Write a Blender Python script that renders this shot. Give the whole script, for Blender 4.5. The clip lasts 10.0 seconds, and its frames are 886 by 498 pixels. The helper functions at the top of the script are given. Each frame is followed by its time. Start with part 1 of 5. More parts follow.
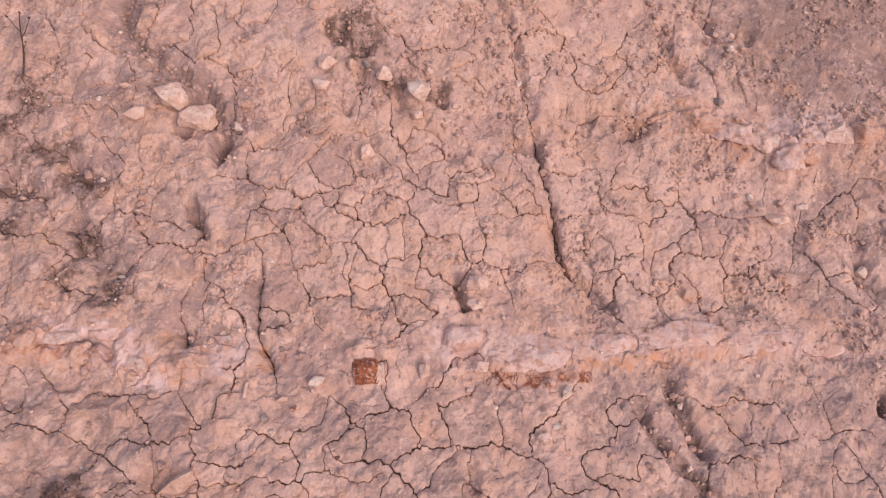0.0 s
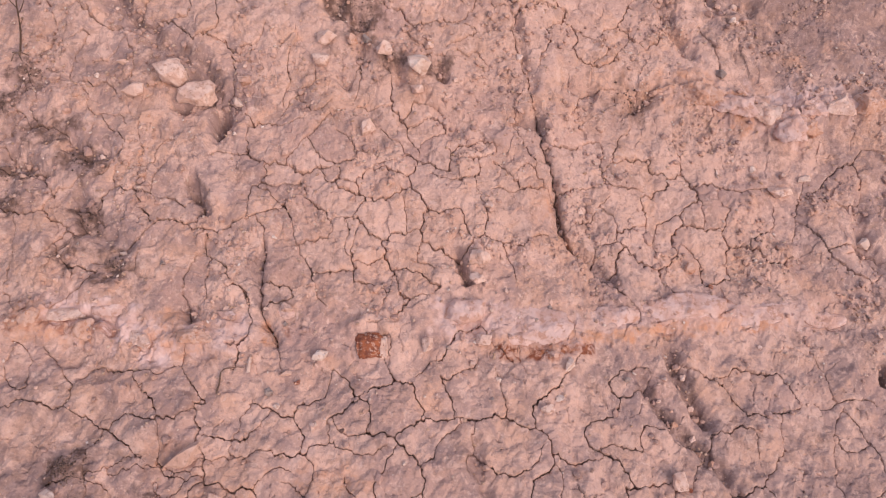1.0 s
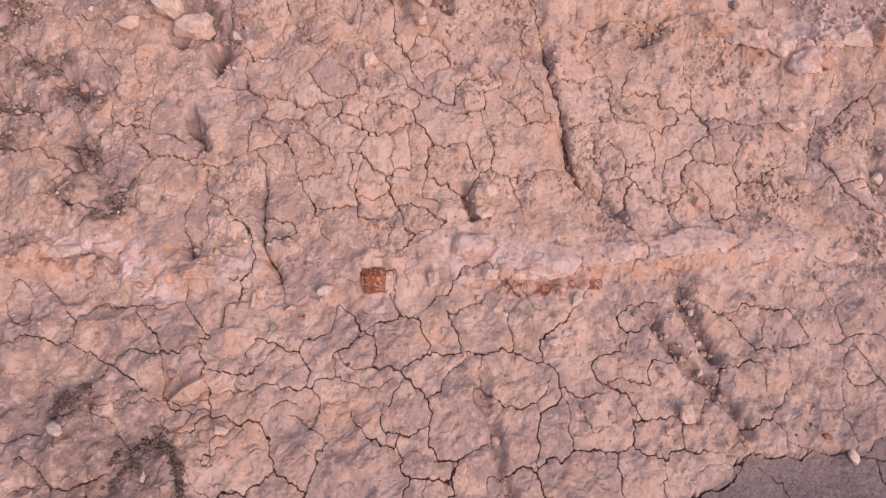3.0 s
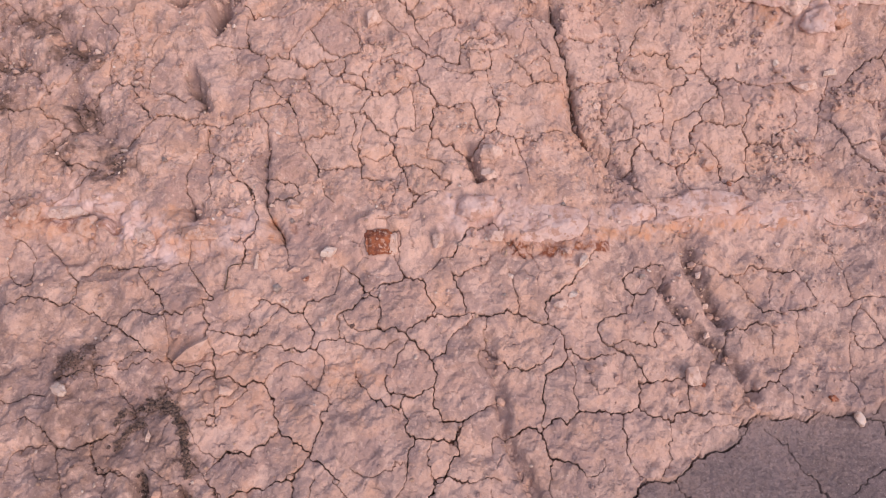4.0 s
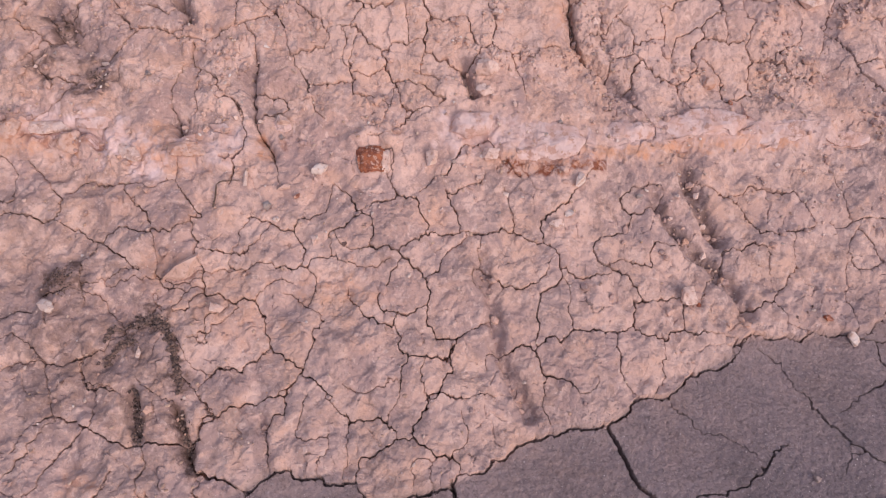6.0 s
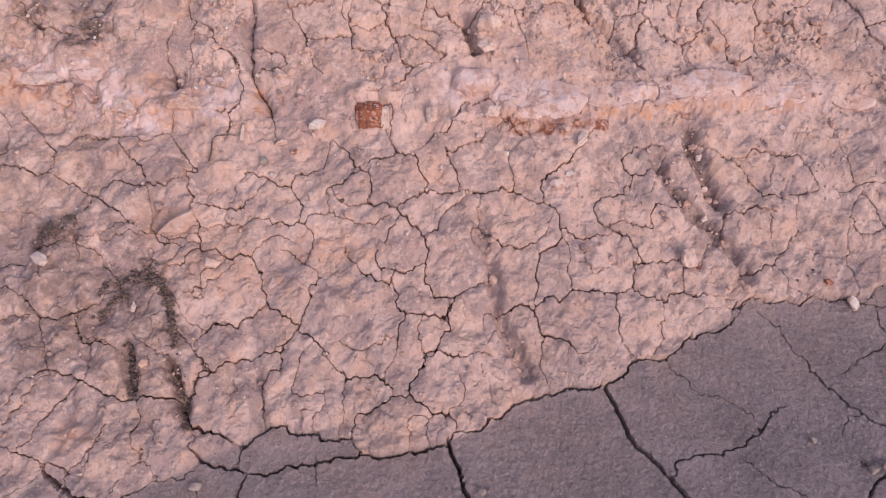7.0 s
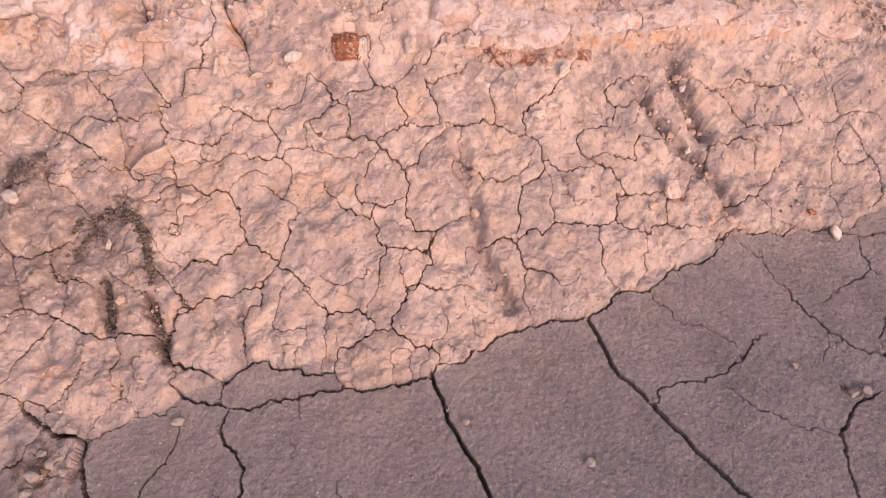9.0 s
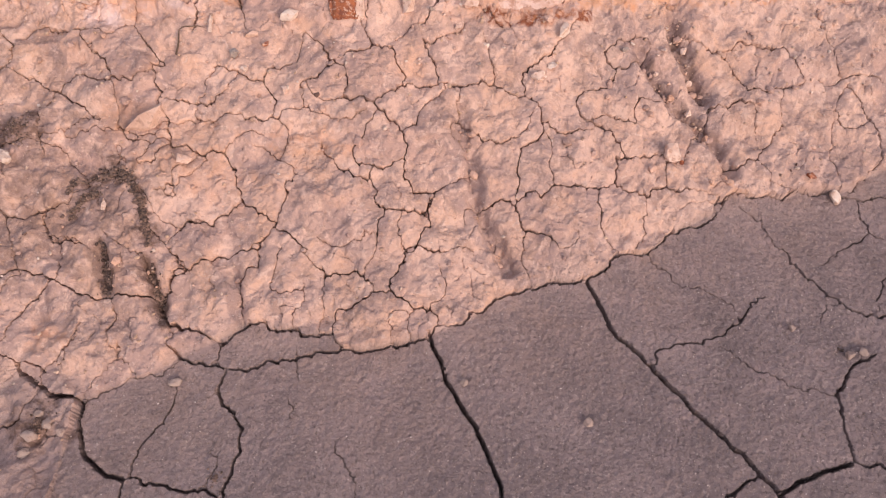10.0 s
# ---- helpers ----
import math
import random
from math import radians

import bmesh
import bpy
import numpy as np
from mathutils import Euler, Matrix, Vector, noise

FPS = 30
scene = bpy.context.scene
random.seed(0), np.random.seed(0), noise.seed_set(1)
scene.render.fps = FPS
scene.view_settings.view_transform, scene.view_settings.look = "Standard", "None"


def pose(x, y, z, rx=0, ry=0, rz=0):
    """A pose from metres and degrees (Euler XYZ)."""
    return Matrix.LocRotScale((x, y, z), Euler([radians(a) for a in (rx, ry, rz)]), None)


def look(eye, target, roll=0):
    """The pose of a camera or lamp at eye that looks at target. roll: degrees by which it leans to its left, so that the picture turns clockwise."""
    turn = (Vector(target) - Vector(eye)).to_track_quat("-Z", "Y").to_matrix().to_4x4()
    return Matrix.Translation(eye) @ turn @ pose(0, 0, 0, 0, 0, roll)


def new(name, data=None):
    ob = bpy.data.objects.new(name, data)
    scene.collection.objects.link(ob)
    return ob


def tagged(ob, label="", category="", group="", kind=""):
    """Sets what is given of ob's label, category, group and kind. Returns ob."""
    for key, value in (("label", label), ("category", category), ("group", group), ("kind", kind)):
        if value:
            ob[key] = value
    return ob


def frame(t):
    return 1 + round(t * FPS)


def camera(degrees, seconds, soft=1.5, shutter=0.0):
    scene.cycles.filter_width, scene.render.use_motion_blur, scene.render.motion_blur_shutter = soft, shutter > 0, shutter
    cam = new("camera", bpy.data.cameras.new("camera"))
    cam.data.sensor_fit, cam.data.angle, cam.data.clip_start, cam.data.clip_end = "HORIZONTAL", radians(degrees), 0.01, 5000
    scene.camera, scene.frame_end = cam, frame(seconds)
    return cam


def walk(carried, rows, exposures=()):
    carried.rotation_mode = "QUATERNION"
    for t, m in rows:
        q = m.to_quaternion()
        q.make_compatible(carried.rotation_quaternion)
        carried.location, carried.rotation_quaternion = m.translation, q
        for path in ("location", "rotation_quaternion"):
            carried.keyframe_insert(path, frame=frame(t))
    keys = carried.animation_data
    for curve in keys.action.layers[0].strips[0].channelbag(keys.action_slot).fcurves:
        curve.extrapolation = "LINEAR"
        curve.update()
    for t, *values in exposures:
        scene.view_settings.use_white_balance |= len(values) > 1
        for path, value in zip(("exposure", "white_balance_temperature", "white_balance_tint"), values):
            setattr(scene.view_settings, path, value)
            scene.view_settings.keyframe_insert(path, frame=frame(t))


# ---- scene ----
# ---- camera and its way: a phone lowered and tilted down in front of a clay bank ----
cam = camera(66.0, 10.0, soft=1.15)
PATH = [
    (0.0, 0.0000, 0.0000, 1.5000, 47.553, 0.599, -0.548),
    (0.5, -0.0091, -0.0097, 1.4870, 47.085, 0.531, -0.692),
    (1.0, -0.0070, -0.0165, 1.4785, 46.336, 0.899, -0.898),
    (1.5, -0.0063, -0.0272, 1.4618, 45.671, 1.300, -0.996),
    (2.0, -0.0087, -0.0324, 1.4511, 44.614, 1.353, -1.087),
    (2.5, -0.0126, -0.0400, 1.4339, 44.058, 1.160, -1.098),
    (4.0, -0.0255, -0.0563, 1.3826, 41.165, 1.262, -0.865),
    (4.5, -0.0207, -0.0669, 1.3697, 40.247, 1.235, -1.009),
    (5.0, -0.0210, -0.0813, 1.3512, 39.231, 1.054, -1.155),
    (5.5, -0.0264, -0.0850, 1.3339, 38.091, 0.978, -1.219),
    (7.0, -0.0292, -0.1144, 1.2811, 35.097, 0.203, -0.593),
    (7.5, -0.0310, -0.1243, 1.2687, 34.187, 0.318, -0.771),
    (8.0, -0.0244, -0.1385, 1.2565, 33.567, 0.324, -1.178),
    (8.5, -0.0225, -0.1520, 1.2438, 32.925, 0.127, -1.427),
    (9.0, -0.0156, -0.1610, 1.2294, 32.326, -0.114, -1.818),
    (9.5, -0.0165, -0.1732, 1.2142, 31.287, -0.386, -2.029),
    (10.0, -0.0232, -0.1834, 1.2059, 30.496, -0.564, -1.929),
]
EXPOSURES = [(0.0, -0.43, 6450, 12), (2.5, -0.44, 6300, 11), (5.0, -0.41, 6100, 9), (7.0, -0.36, 5800, 7), (7.5, -0.13, 6000, 6), (8.5, 0.0, 6500, 7), (10.0, -0.10, 6800, 7)]
walk(cam, [(t, pose(x, y, z, rx, ry, rz)) for t, x, y, z, rx, ry, rz in PATH], EXPOSURES)

# ---- light: an overcast evening sky, its warm glow low behind the camera ----
SUN_UP, SUN_TURN = 19.0, 144.0         # degrees above the horizon; clockwise from +y
sky = bpy.data.worlds.new("overcast_sky")
scene.world = sky
sky.use_nodes = True
sn = sky.node_tree.nodes
sky_tex = sn.new("ShaderNodeTexSky")
sky_tex.sky_type, sky_tex.sun_disc = "NISHITA", False
sky_tex.sun_elevation, sky_tex.sun_rotation = radians(SUN_UP), radians(SUN_TURN)
sky_tex.dust_density, sky_tex.air_density = 4.0, 1.0
grey = sn.new("ShaderNodeMix")
grey.data_type = "RGBA"
grey.inputs[0].default_value = 0.75
grey.inputs[7].default_value = (7.5, 7.4, 9.0, 1)
height = sn.new("ShaderNodeSeparateXYZ")
sky.node_tree.links.new(sn.new("ShaderNodeTexCoord").outputs["Generated"], height.inputs[0])
dome = sn.new("ShaderNodeMapRange")
for i, v in enumerate((0.0, 1.0, 0.6, 1.3)):
    dome.inputs[i + 1].default_value = v
sky.node_tree.links.new(height.outputs["Z"], dome.inputs[0])
lit = sn.new("ShaderNodeVectorMath")
lit.operation = "SCALE"
sky.node_tree.links.new(dome.outputs[0], lit.inputs["Scale"])
sky.node_tree.links.new(sky_tex.outputs[0], grey.inputs[6])
sky.node_tree.links.new(grey.outputs[2], lit.inputs[0])
sky.node_tree.links.new(lit.outputs[0], sn["Background"].inputs[0])
sn["Background"].inputs[1].default_value = 0.130

sun = new("sun", bpy.data.lights.new("sun", "SUN"))
sun.data.energy, sun.data.angle, sun.data.color = 3.7, radians(34), (1.0, 0.79, 0.69)
e, a = radians(SUN_UP), radians(SUN_TURN)
sun.matrix_world = look((math.sin(a) * math.cos(e) * 20, math.cos(a) * math.cos(e) * 20, math.sin(e) * 20), (0, 0, 0))


# ---- materials ----
def shader(name):
    m = bpy.data.materials.new(name)
    m.use_nodes = True
    t = m.node_tree
    return m, t, t.nodes["Principled BSDF"]


class Net:
    """A short way to write node trees."""

    def __init__(self, tree):
        self.t = tree
        self.at = self.add("ShaderNodeNewGeometry").outputs["Position"]

    def add(self, kind):
        return self.t.nodes.new(kind)

    def put(self, socket, value):
        if isinstance(value, bpy.types.NodeSocket):
            self.t.links.new(value, socket)
        elif isinstance(value, tuple):
            socket.default_value = (*value, 1) if len(value) == 3 and socket.type == "RGBA" else value
        else:
            socket.default_value = value

    def noise(self, scale, detail=4.0, rough=0.55, warp=0.0):
        n = self.add("ShaderNodeTexNoise")
        self.put(n.inputs["Vector"], self.at)
        n.inputs["Scale"].default_value, n.inputs["Detail"].default_value = scale, detail
        n.inputs["Roughness"].default_value, n.inputs["Distortion"].default_value = rough, warp
        return n.outputs["Fac"]

    def ramp(self, value, low, high, a=0.0, b=1.0):
        n = self.add("ShaderNodeMapRange")
        n.interpolation_type = "SMOOTHSTEP"
        for i, v in enumerate((value, low, high, a, b)):
            self.put(n.inputs[i], v)
        return n.outputs[0]

    def mix(self, fac, a, b, way="MIX"):
        n = self.add("ShaderNodeMix")
        n.data_type, n.blend_type = "RGBA", way
        for i, v in ((0, fac), (6, a), (7, b)):
            self.put(n.inputs[i], v)
        return n.outputs[2]

    def maths(self, op, a, b=0.0, c=0.0):
        n = self.add("ShaderNodeMath")
        n.operation = op
        for i, v in enumerate((a, b, c)):
            self.put(n.inputs[i], v)
        return n.outputs[0]

    def attr(self, name):
        n = self.add("ShaderNodeAttribute")
        n.attribute_name = name
        return n.outputs["Fac"]

    def cells(self, scale, what="Distance"):
        n = self.add("ShaderNodeTexVoronoi")
        self.put(n.inputs["Vector"], self.at)
        n.inputs["Scale"].default_value = scale
        return n.outputs[what]

    def island(self):
        return self.add("ShaderNodeNewGeometry").outputs["Random Per Island"]

    def bump(self, height, metres, strength=1.0, under=None):
        n = self.add("ShaderNodeBump")
        n.inputs["Strength"].default_value, n.inputs["Distance"].default_value = strength, metres
        self.put(n.inputs["Height"], height)
        if under:
            self.put(n.inputs["Normal"], under)
        return n.outputs[0]


def clay_material():
    """Dry pinkish clay; damp grey mud where "damp" is 1; stained by iron, lime and rotted plants."""
    m, t, p = shader("clay")
    n = Net(t)
    tan, rose, pale = (0.560, 0.352, 0.277), (0.435, 0.278, 0.238), (0.665, 0.446, 0.365)
    dust_shade, brown = (0.280, 0.192, 0.183), (0.36, 0.228, 0.182)
    dry = n.mix(n.ramp(n.noise(5.5, 5), 0.40, 0.62), tan, rose)
    dry = n.mix(n.ramp(n.attr("tone"), 0.0, 1.0, 0, 0.6), dry, pale)
    dry = n.mix(n.ramp(n.noise(8.5, 5, 0.6, 0.5), 0.50, 0.64, 0, 0.6), dry, (0.60, 0.355, 0.25))
    # grey patches over the paler clay: dust, loose soil, and sky-side shading put in colour
    cover = n.maths("ADD", n.noise(15, 7, 0.66, 0.5), n.maths("MULTIPLY", n.attr("dust"), 0.15))
    dry = n.mix(n.ramp(cover, 0.48, 0.61, 0, 0.66), dry, dust_shade)
    dry = n.mix(n.ramp(n.noise(31, 6, 0.66, 0.6), 0.53, 0.62, 0, 0.62), dry, brown)
    dry = n.mix(n.ramp(n.noise(23, 6, 0.62, 0.4), 0.54, 0.64, 0, 0.7), dry, pale)
    dry = n.mix(n.ramp(n.noise(75, 5, 0.7, 0.3), 0.55, 0.66, 0, 0.5), dry, (0.30, 0.198, 0.172))
    dry = n.mix(n.ramp(n.noise(60, 5, 0.7, 0.8), 0.57, 0.66, 0, 0.6), dry, (0.69, 0.49, 0.41))
    dry = n.mix(n.ramp(n.noise(260, 4, 0.75), 0.56, 0.70, 0, 0.5), dry, (0.72, 0.53, 0.45))
    dry = n.mix(n.ramp(n.noise(170, 4, 0.8, 0.4), 0.58, 0.70, 0, 0.6), dry, (0.20, 0.13, 0.115))
    mud = n.mix(n.ramp(n.noise(5.0, 5, 0.6), 0.32, 0.70), (0.220, 0.166, 0.166), (0.318, 0.237, 0.233))
    mud = n.mix(n.ramp(n.noise(14, 5, 0.65, 0.4), 0.50, 0.68, 0, 0.6), mud, (0.345, 0.25, 0.245))
    mud = n.mix(n.ramp(n.noise(55, 5, 0.7), 0.52, 0.68, 0, 0.5), mud, (0.14, 0.103, 0.098))
    mud = n.mix(n.ramp(n.noise(125, 5, 0.8), 0.53, 0.66, 0, 0.75), mud, (0.44, 0.35, 0.335))
    mud = n.mix(n.ramp(n.noise(120, 5, 0.8, 0.5), 0.54, 0.68, 0, 0.7), mud, (0.075, 0.056, 0.052))
    col = n.mix(n.attr("damp"), dry, mud)
    col = n.mix(n.attr("lime"), col, n.mix(n.ramp(n.noise(30, 5, 0.65), 0.35, 0.65), (0.56, 0.36, 0.305), (0.72, 0.53, 0.49)))
    col = n.mix(n.maths("MULTIPLY", n.attr("ochre"), n.ramp(n.noise(45, 5, 0.65, 0.4), 0.36, 0.64, 0.10, 0.75)), col, n.mix(n.ramp(n.noise(24, 4, 0.6), 0.38, 0.62), (0.63, 0.345, 0.22), (0.58, 0.275, 0.145)))
    col = n.mix(n.maths("MULTIPLY", n.attr("iron"), n.ramp(n.noise(38, 5, 0.7, 0.6), 0.42, 0.56, 0.1, 1.0)), col, n.mix(n.ramp(n.noise(60, 5, 0.7, 0.5), 0.34, 0.56), (0.40, 0.165, 0.085), (0.20, 0.062, 0.034)))
    # rotted plants, and the shade of channels put in as brown
    brown_fac = n.maths("MULTIPLY", n.attr("humus"), n.ramp(n.noise(42, 6, 0.7, 0.3), 0.36, 0.58, 0.20, 1.0))
    col = n.mix(brown_fac, col, (0.125, 0.072, 0.057))
    n.put(p.inputs["Base Color"], col)
    n.put(p.inputs["Roughness"], n.ramp(n.attr("damp"), 0, 1, 0.95, 0.82))
    p.inputs["Specular IOR Level"].default_value = 0.25
    worn = n.ramp(n.noise(6.5, 5, 0.6, 0.4), 0.42, 0.62, 0.35, 1.15)
    lumps = n.maths("MULTIPLY_ADD", n.noise(110, 6, 0.65), 1.0, n.maths("MULTIPLY", n.noise(40, 4, 0.6, 0.6), 1.2))
    coarse = n.bump(n.maths("MULTIPLY", n.maths("MULTIPLY", lumps, worn), n.ramp(n.attr("damp"), 0, 1, 1.0, 0.85)), 0.0048, 1.0)
    sandy = n.bump(n.maths("MULTIPLY", n.noise(130, 4, 0.6), n.ramp(n.attr("damp"), 0.2, 1, 0.0, 1.0)), 0.0080, 1.0, coarse)
    grain = n.bump(n.maths("MULTIPLY", n.noise(340, 4, 0.8), n.ramp(n.attr("damp"), 0, 1, 0.55, 1.3)), 0.0022, 1.0, sandy)
    n.put(p.inputs["Normal"], grain)
    return m


def stone_material(name, a, b, c, scale=40.0, rough=0.85):
    m, t, p = shader(name)
    n = Net(t)
    col = n.mix(n.ramp(n.noise(scale, 5, 0.65), 0.38, 0.62), a, b)
    col = n.mix(n.ramp(n.noise(scale * 2.2, 5, 0.7), 0.53, 0.62, 0, 0.85), col, c)
    col = n.mix(n.ramp(n.noise(scale * 7, 4, 0.7), 0.58, 0.72, 0, 0.3), col, (0.38, 0.24, 0.19))
    p.inputs["Roughness"].default_value = rough
    # a film of clay dust over the stone
    dust = n.mix(n.ramp(n.noise(28, 5, 0.7), 0.50, 0.66, 0, 0.28), col, (0.54, 0.345, 0.265))
    n.put(p.inputs["Base Color"], dust)
    coarse = n.bump(n.noise(95, 6, 0.68), 0.006, 1.0)
    n.put(p.inputs["Normal"], n.bump(n.noise(360, 4, 0.8), 0.002, 1.0, coarse))
    return m


def mixed_material(name, colours, rough=0.9):
    """Every loose bit takes a colour between the given ones."""
    m, t, p = shader(name)
    n = Net(t)
    ramp = n.add("ShaderNodeValToRGB")
    n.put(ramp.inputs[0], n.island())
    e = ramp.color_ramp.elements
    while len(e) < len(colours):
        e.new(0.5)
    for i, c in enumerate(colours):
        e[i].position, e[i].color = i / (len(colours) - 1), (*c, 1)
    n.put(p.inputs["Base Color"], n.mix(n.ramp(n.noise(200, 3), 0.4, 0.7, 0, 0.5), ramp.outputs[0], (0.25, 0.16, 0.12)))
    p.inputs["Roughness"].default_value = rough
    return m


CLAY = clay_material()
PINK = stone_material("pale_pink_stone", (0.70, 0.455, 0.36), (0.80, 0.59, 0.50), (0.54, 0.31, 0.23))
BED = stone_material("bed_rock", (0.66, 0.41, 0.335), (0.75, 0.54, 0.485), (0.54, 0.30, 0.22), 22)
SOILY = stone_material("clay_clod", (0.60, 0.375, 0.29), (0.70, 0.475, 0.385), (0.42, 0.265, 0.21), 30, 0.95)
WHITE = stone_material("white_stone", (0.72, 0.52, 0.43), (0.80, 0.65, 0.57), (0.58, 0.35, 0.25))
RUST = stone_material("rust_stone", (0.44, 0.135, 0.055), (0.20, 0.055, 0.03), (0.66, 0.43, 0.33), 62, 0.8)
ORANGE = stone_material("orange_stone", (0.61, 0.345, 0.245), (0.68, 0.45, 0.36), (0.50, 0.24, 0.145))
DARK = stone_material("dark_stone", (0.10, 0.06, 0.05), (0.16, 0.09, 0.075), (0.24, 0.15, 0.12), 120)
GREY = stone_material("grey_stone", (0.30, 0.23, 0.21), (0.38, 0.31, 0.28), (0.22, 0.16, 0.14))
MUDDY = stone_material("muddy_pebble", (0.36, 0.26, 0.225), (0.44, 0.325, 0.285), (0.26, 0.185, 0.165))
GRIT = mixed_material("grit", [(0.34, 0.22, 0.17), (0.48, 0.31, 0.22), (0.60, 0.44, 0.36), (0.42, 0.26, 0.17), (0.70, 0.58, 0.52)])
SAND = mixed_material("sand", [(0.14, 0.10, 0.09), (0.22, 0.16, 0.14), (0.30, 0.22, 0.19), (0.18, 0.14, 0.135), (0.70, 0.58, 0.54)])
LITTER = mixed_material("plant_litter", [(0.035, 0.022, 0.018), (0.075, 0.045, 0.037), (0.20, 0.125, 0.10), (0.05, 0.030, 0.024)])
TWIG = stone_material("dry_twig", (0.10, 0.06, 0.04), (0.15, 0.095, 0.065), (0.07, 0.045, 0.035), 200)


# ---- shape of the ground ----
def gradient_noise(x, y, seed):
    """Smooth noise of -1 to 1 with a period of one unit."""
    rng = np.random.default_rng(seed)
    perm = rng.permutation(512)
    ang = rng.random(512) * 2 * np.pi
    gx, gy = np.cos(ang), np.sin(ang)
    ix, iy = np.floor(x).astype(int), np.floor(y).astype(int)
    fx, fy = x - ix, y - iy
    ux, uy = fx ** 3 * (fx * (fx * 6 - 15) + 10), fy ** 3 * (fy * (fy * 6 - 15) + 10)

    def corner(i, j):
        k = perm[(perm[(ix + i) & 511] + iy + j) & 511]
        return gx[k] * (fx - i) + gy[k] * (fy - j)

    low = corner(0, 0) * (1 - ux) + corner(1, 0) * ux
    high = corner(0, 1) * (1 - ux) + corner(1, 1) * ux
    return (low * (1 - uy) + high * uy) * 1.5


def fbm(x, y, size, octaves, seed, rough=0.5):
    total, amp = 0 * x, 1.0
    for i in range(octaves):
        total = total + amp * gradient_noise(x / size, y / size, seed + i)
        size, amp = size * 0.5, amp * rough
    return total


def ease(v, low, high):
    k = np.clip((v - low) / (high - low), 0, 1)
    return k * k * (3 - 2 * k)


# the line, from left to right, at which the dry bank meets the damp flat
FOOT = np.array([-4, -0.6, -1.2, -0.12, -0.86, -0.03, -0.668, 0.02, -0.650, 0.228, -0.603, 0.246, -0.530, 0.271,
                 -0.496, 0.294, -0.483, 0.303, -0.416, 0.326, -0.370, 0.360, -0.275, 0.350, -0.207, 0.339, -0.178, 0.308, -0.095, 0.319,
                 -0.025, 0.331, 0.057, 0.361, 0.114, 0.395, 0.207, 0.439, 0.236, 0.443, 0.293, 0.441, 0.352, 0.485, 0.365, 0.497,
                 0.430, 0.502, 0.506, 0.560, 0.577, 0.590, 0.595, 0.615, 0.636, 0.625, 0.749, 0.624, 0.789, 0.640, 0.866, 0.635,
                 0.986, 0.689, 1.085, 0.726, 4, 1.2]).reshape(-1, 2)
RISE = np.array([-3, 0.1, -1.2, 0.17, -0.9, 0.20, -0.65, 0.235, -0.40, 0.285, -0.17, 0.315, -0.017, 0.345, 0.297, 0.445, 0.36, 0.50,
                 0.432, 0.51, 0.52, 0.56, 0.84, 0.62, 1.2, 0.68, 3, 0.9]).reshape(-1, 2)


def bank(x, y):
    """The even lie of the land: a flat, then a bank that steepens, and a low brow far above."""
    d = y - np.interp(x, RISE[:, 0], RISE[:, 1])
    d = 0.5 * (d + np.sqrt(d * d + 0.0012))
    near = np.minimum(d, 2.4)
    z = near * (0.364 + 0.075 * np.clip(x, -1.5, 1.5) + 0.087 * np.minimum(near, 2.2))
    return z + 0.9 * (1 - np.exp(-(d - near) / 1.6))


def spread(first, step, growth, end):
    """Steps that widen from the fine patch out to the horizon."""
    out = []
    while first < end:
        first += step
        step *= growth
        out.append(first)
    return out


# one sheet: fine in the stretch that the camera passes, ever wider outside it
FINE_X, NEAR_Y, FAR_Y = 1.0, -0.06, 2.2
cols = np.linspace(-FINE_X, FINE_X, 961)
out = spread(FINE_X, 0.004, 1.35, 120)
S_LINES = np.concatenate([-np.array(out)[::-1], cols, out])
LEFT = len(out)
lines = [NEAR_Y]
while lines[-1] < FAR_Y:
    lines.append(lines[-1] + 0.0019 * (1 + 0.22 * max(lines[-1], 0)))
FAR_Y = lines[-1]
ROWS_FINE = len(lines)
below = [NEAR_Y - (v - NEAR_Y) for v in spread(NEAR_Y, 0.004, 1.35, 120)][::-1]
Y_LINES = np.concatenate([below, lines, spread(FAR_Y, 0.004, 1.35, 120)])
LOW = len(below)
SS, YY = np.meshgrid(S_LINES, Y_LINES)


def widen(y):
    return 0.86 + 0.30 * np.clip(y, 0, FAR_Y)


XX = SS * widen(YY)
STEP = 0.0019 * (1 + 0.30 * np.clip(YY, 0, FAR_Y))

# cracks and rills are drawn into these sheets: way to the nearest crack, its width and depth
crack_d = np.full(XX.shape, 1.0)
crack_x, crack_y = np.zeros(XX.shape), np.zeros(XX.shape)
crack_w, crack_z = np.zeros(XX.shape), np.zeros(XX.shape)
groove_z = np.zeros(XX.shape)
stain = {k: np.zeros(XX.shape) for k in ("iron", "lime", "humus", "ochre", "dust")}
wander = random.Random(4)
GAUGE = {1: (0.0005, 0.006), 2: (0.0008, 0.015), 3: (0.0008, 0.020), 4: (0.0047, 0.034)}
DRAWN = []


def window(x0, x1, y0, y1):
    """The rows and columns of the sheet that hold a box."""
    r0, r1 = np.searchsorted(Y_LINES, (y0, y1))
    wide = widen(np.array([y0, y1]))
    c0 = np.searchsorted(S_LINES, min(x0 / wide[0], x0 / wide[1]))
    c1 = np.searchsorted(S_LINES, max(x1 / wide[0], x1 / wide[1]))
    return slice(max(r0 - 1, 0), r1 + 1), slice(max(c0 - 1, 0), c1 + 1)


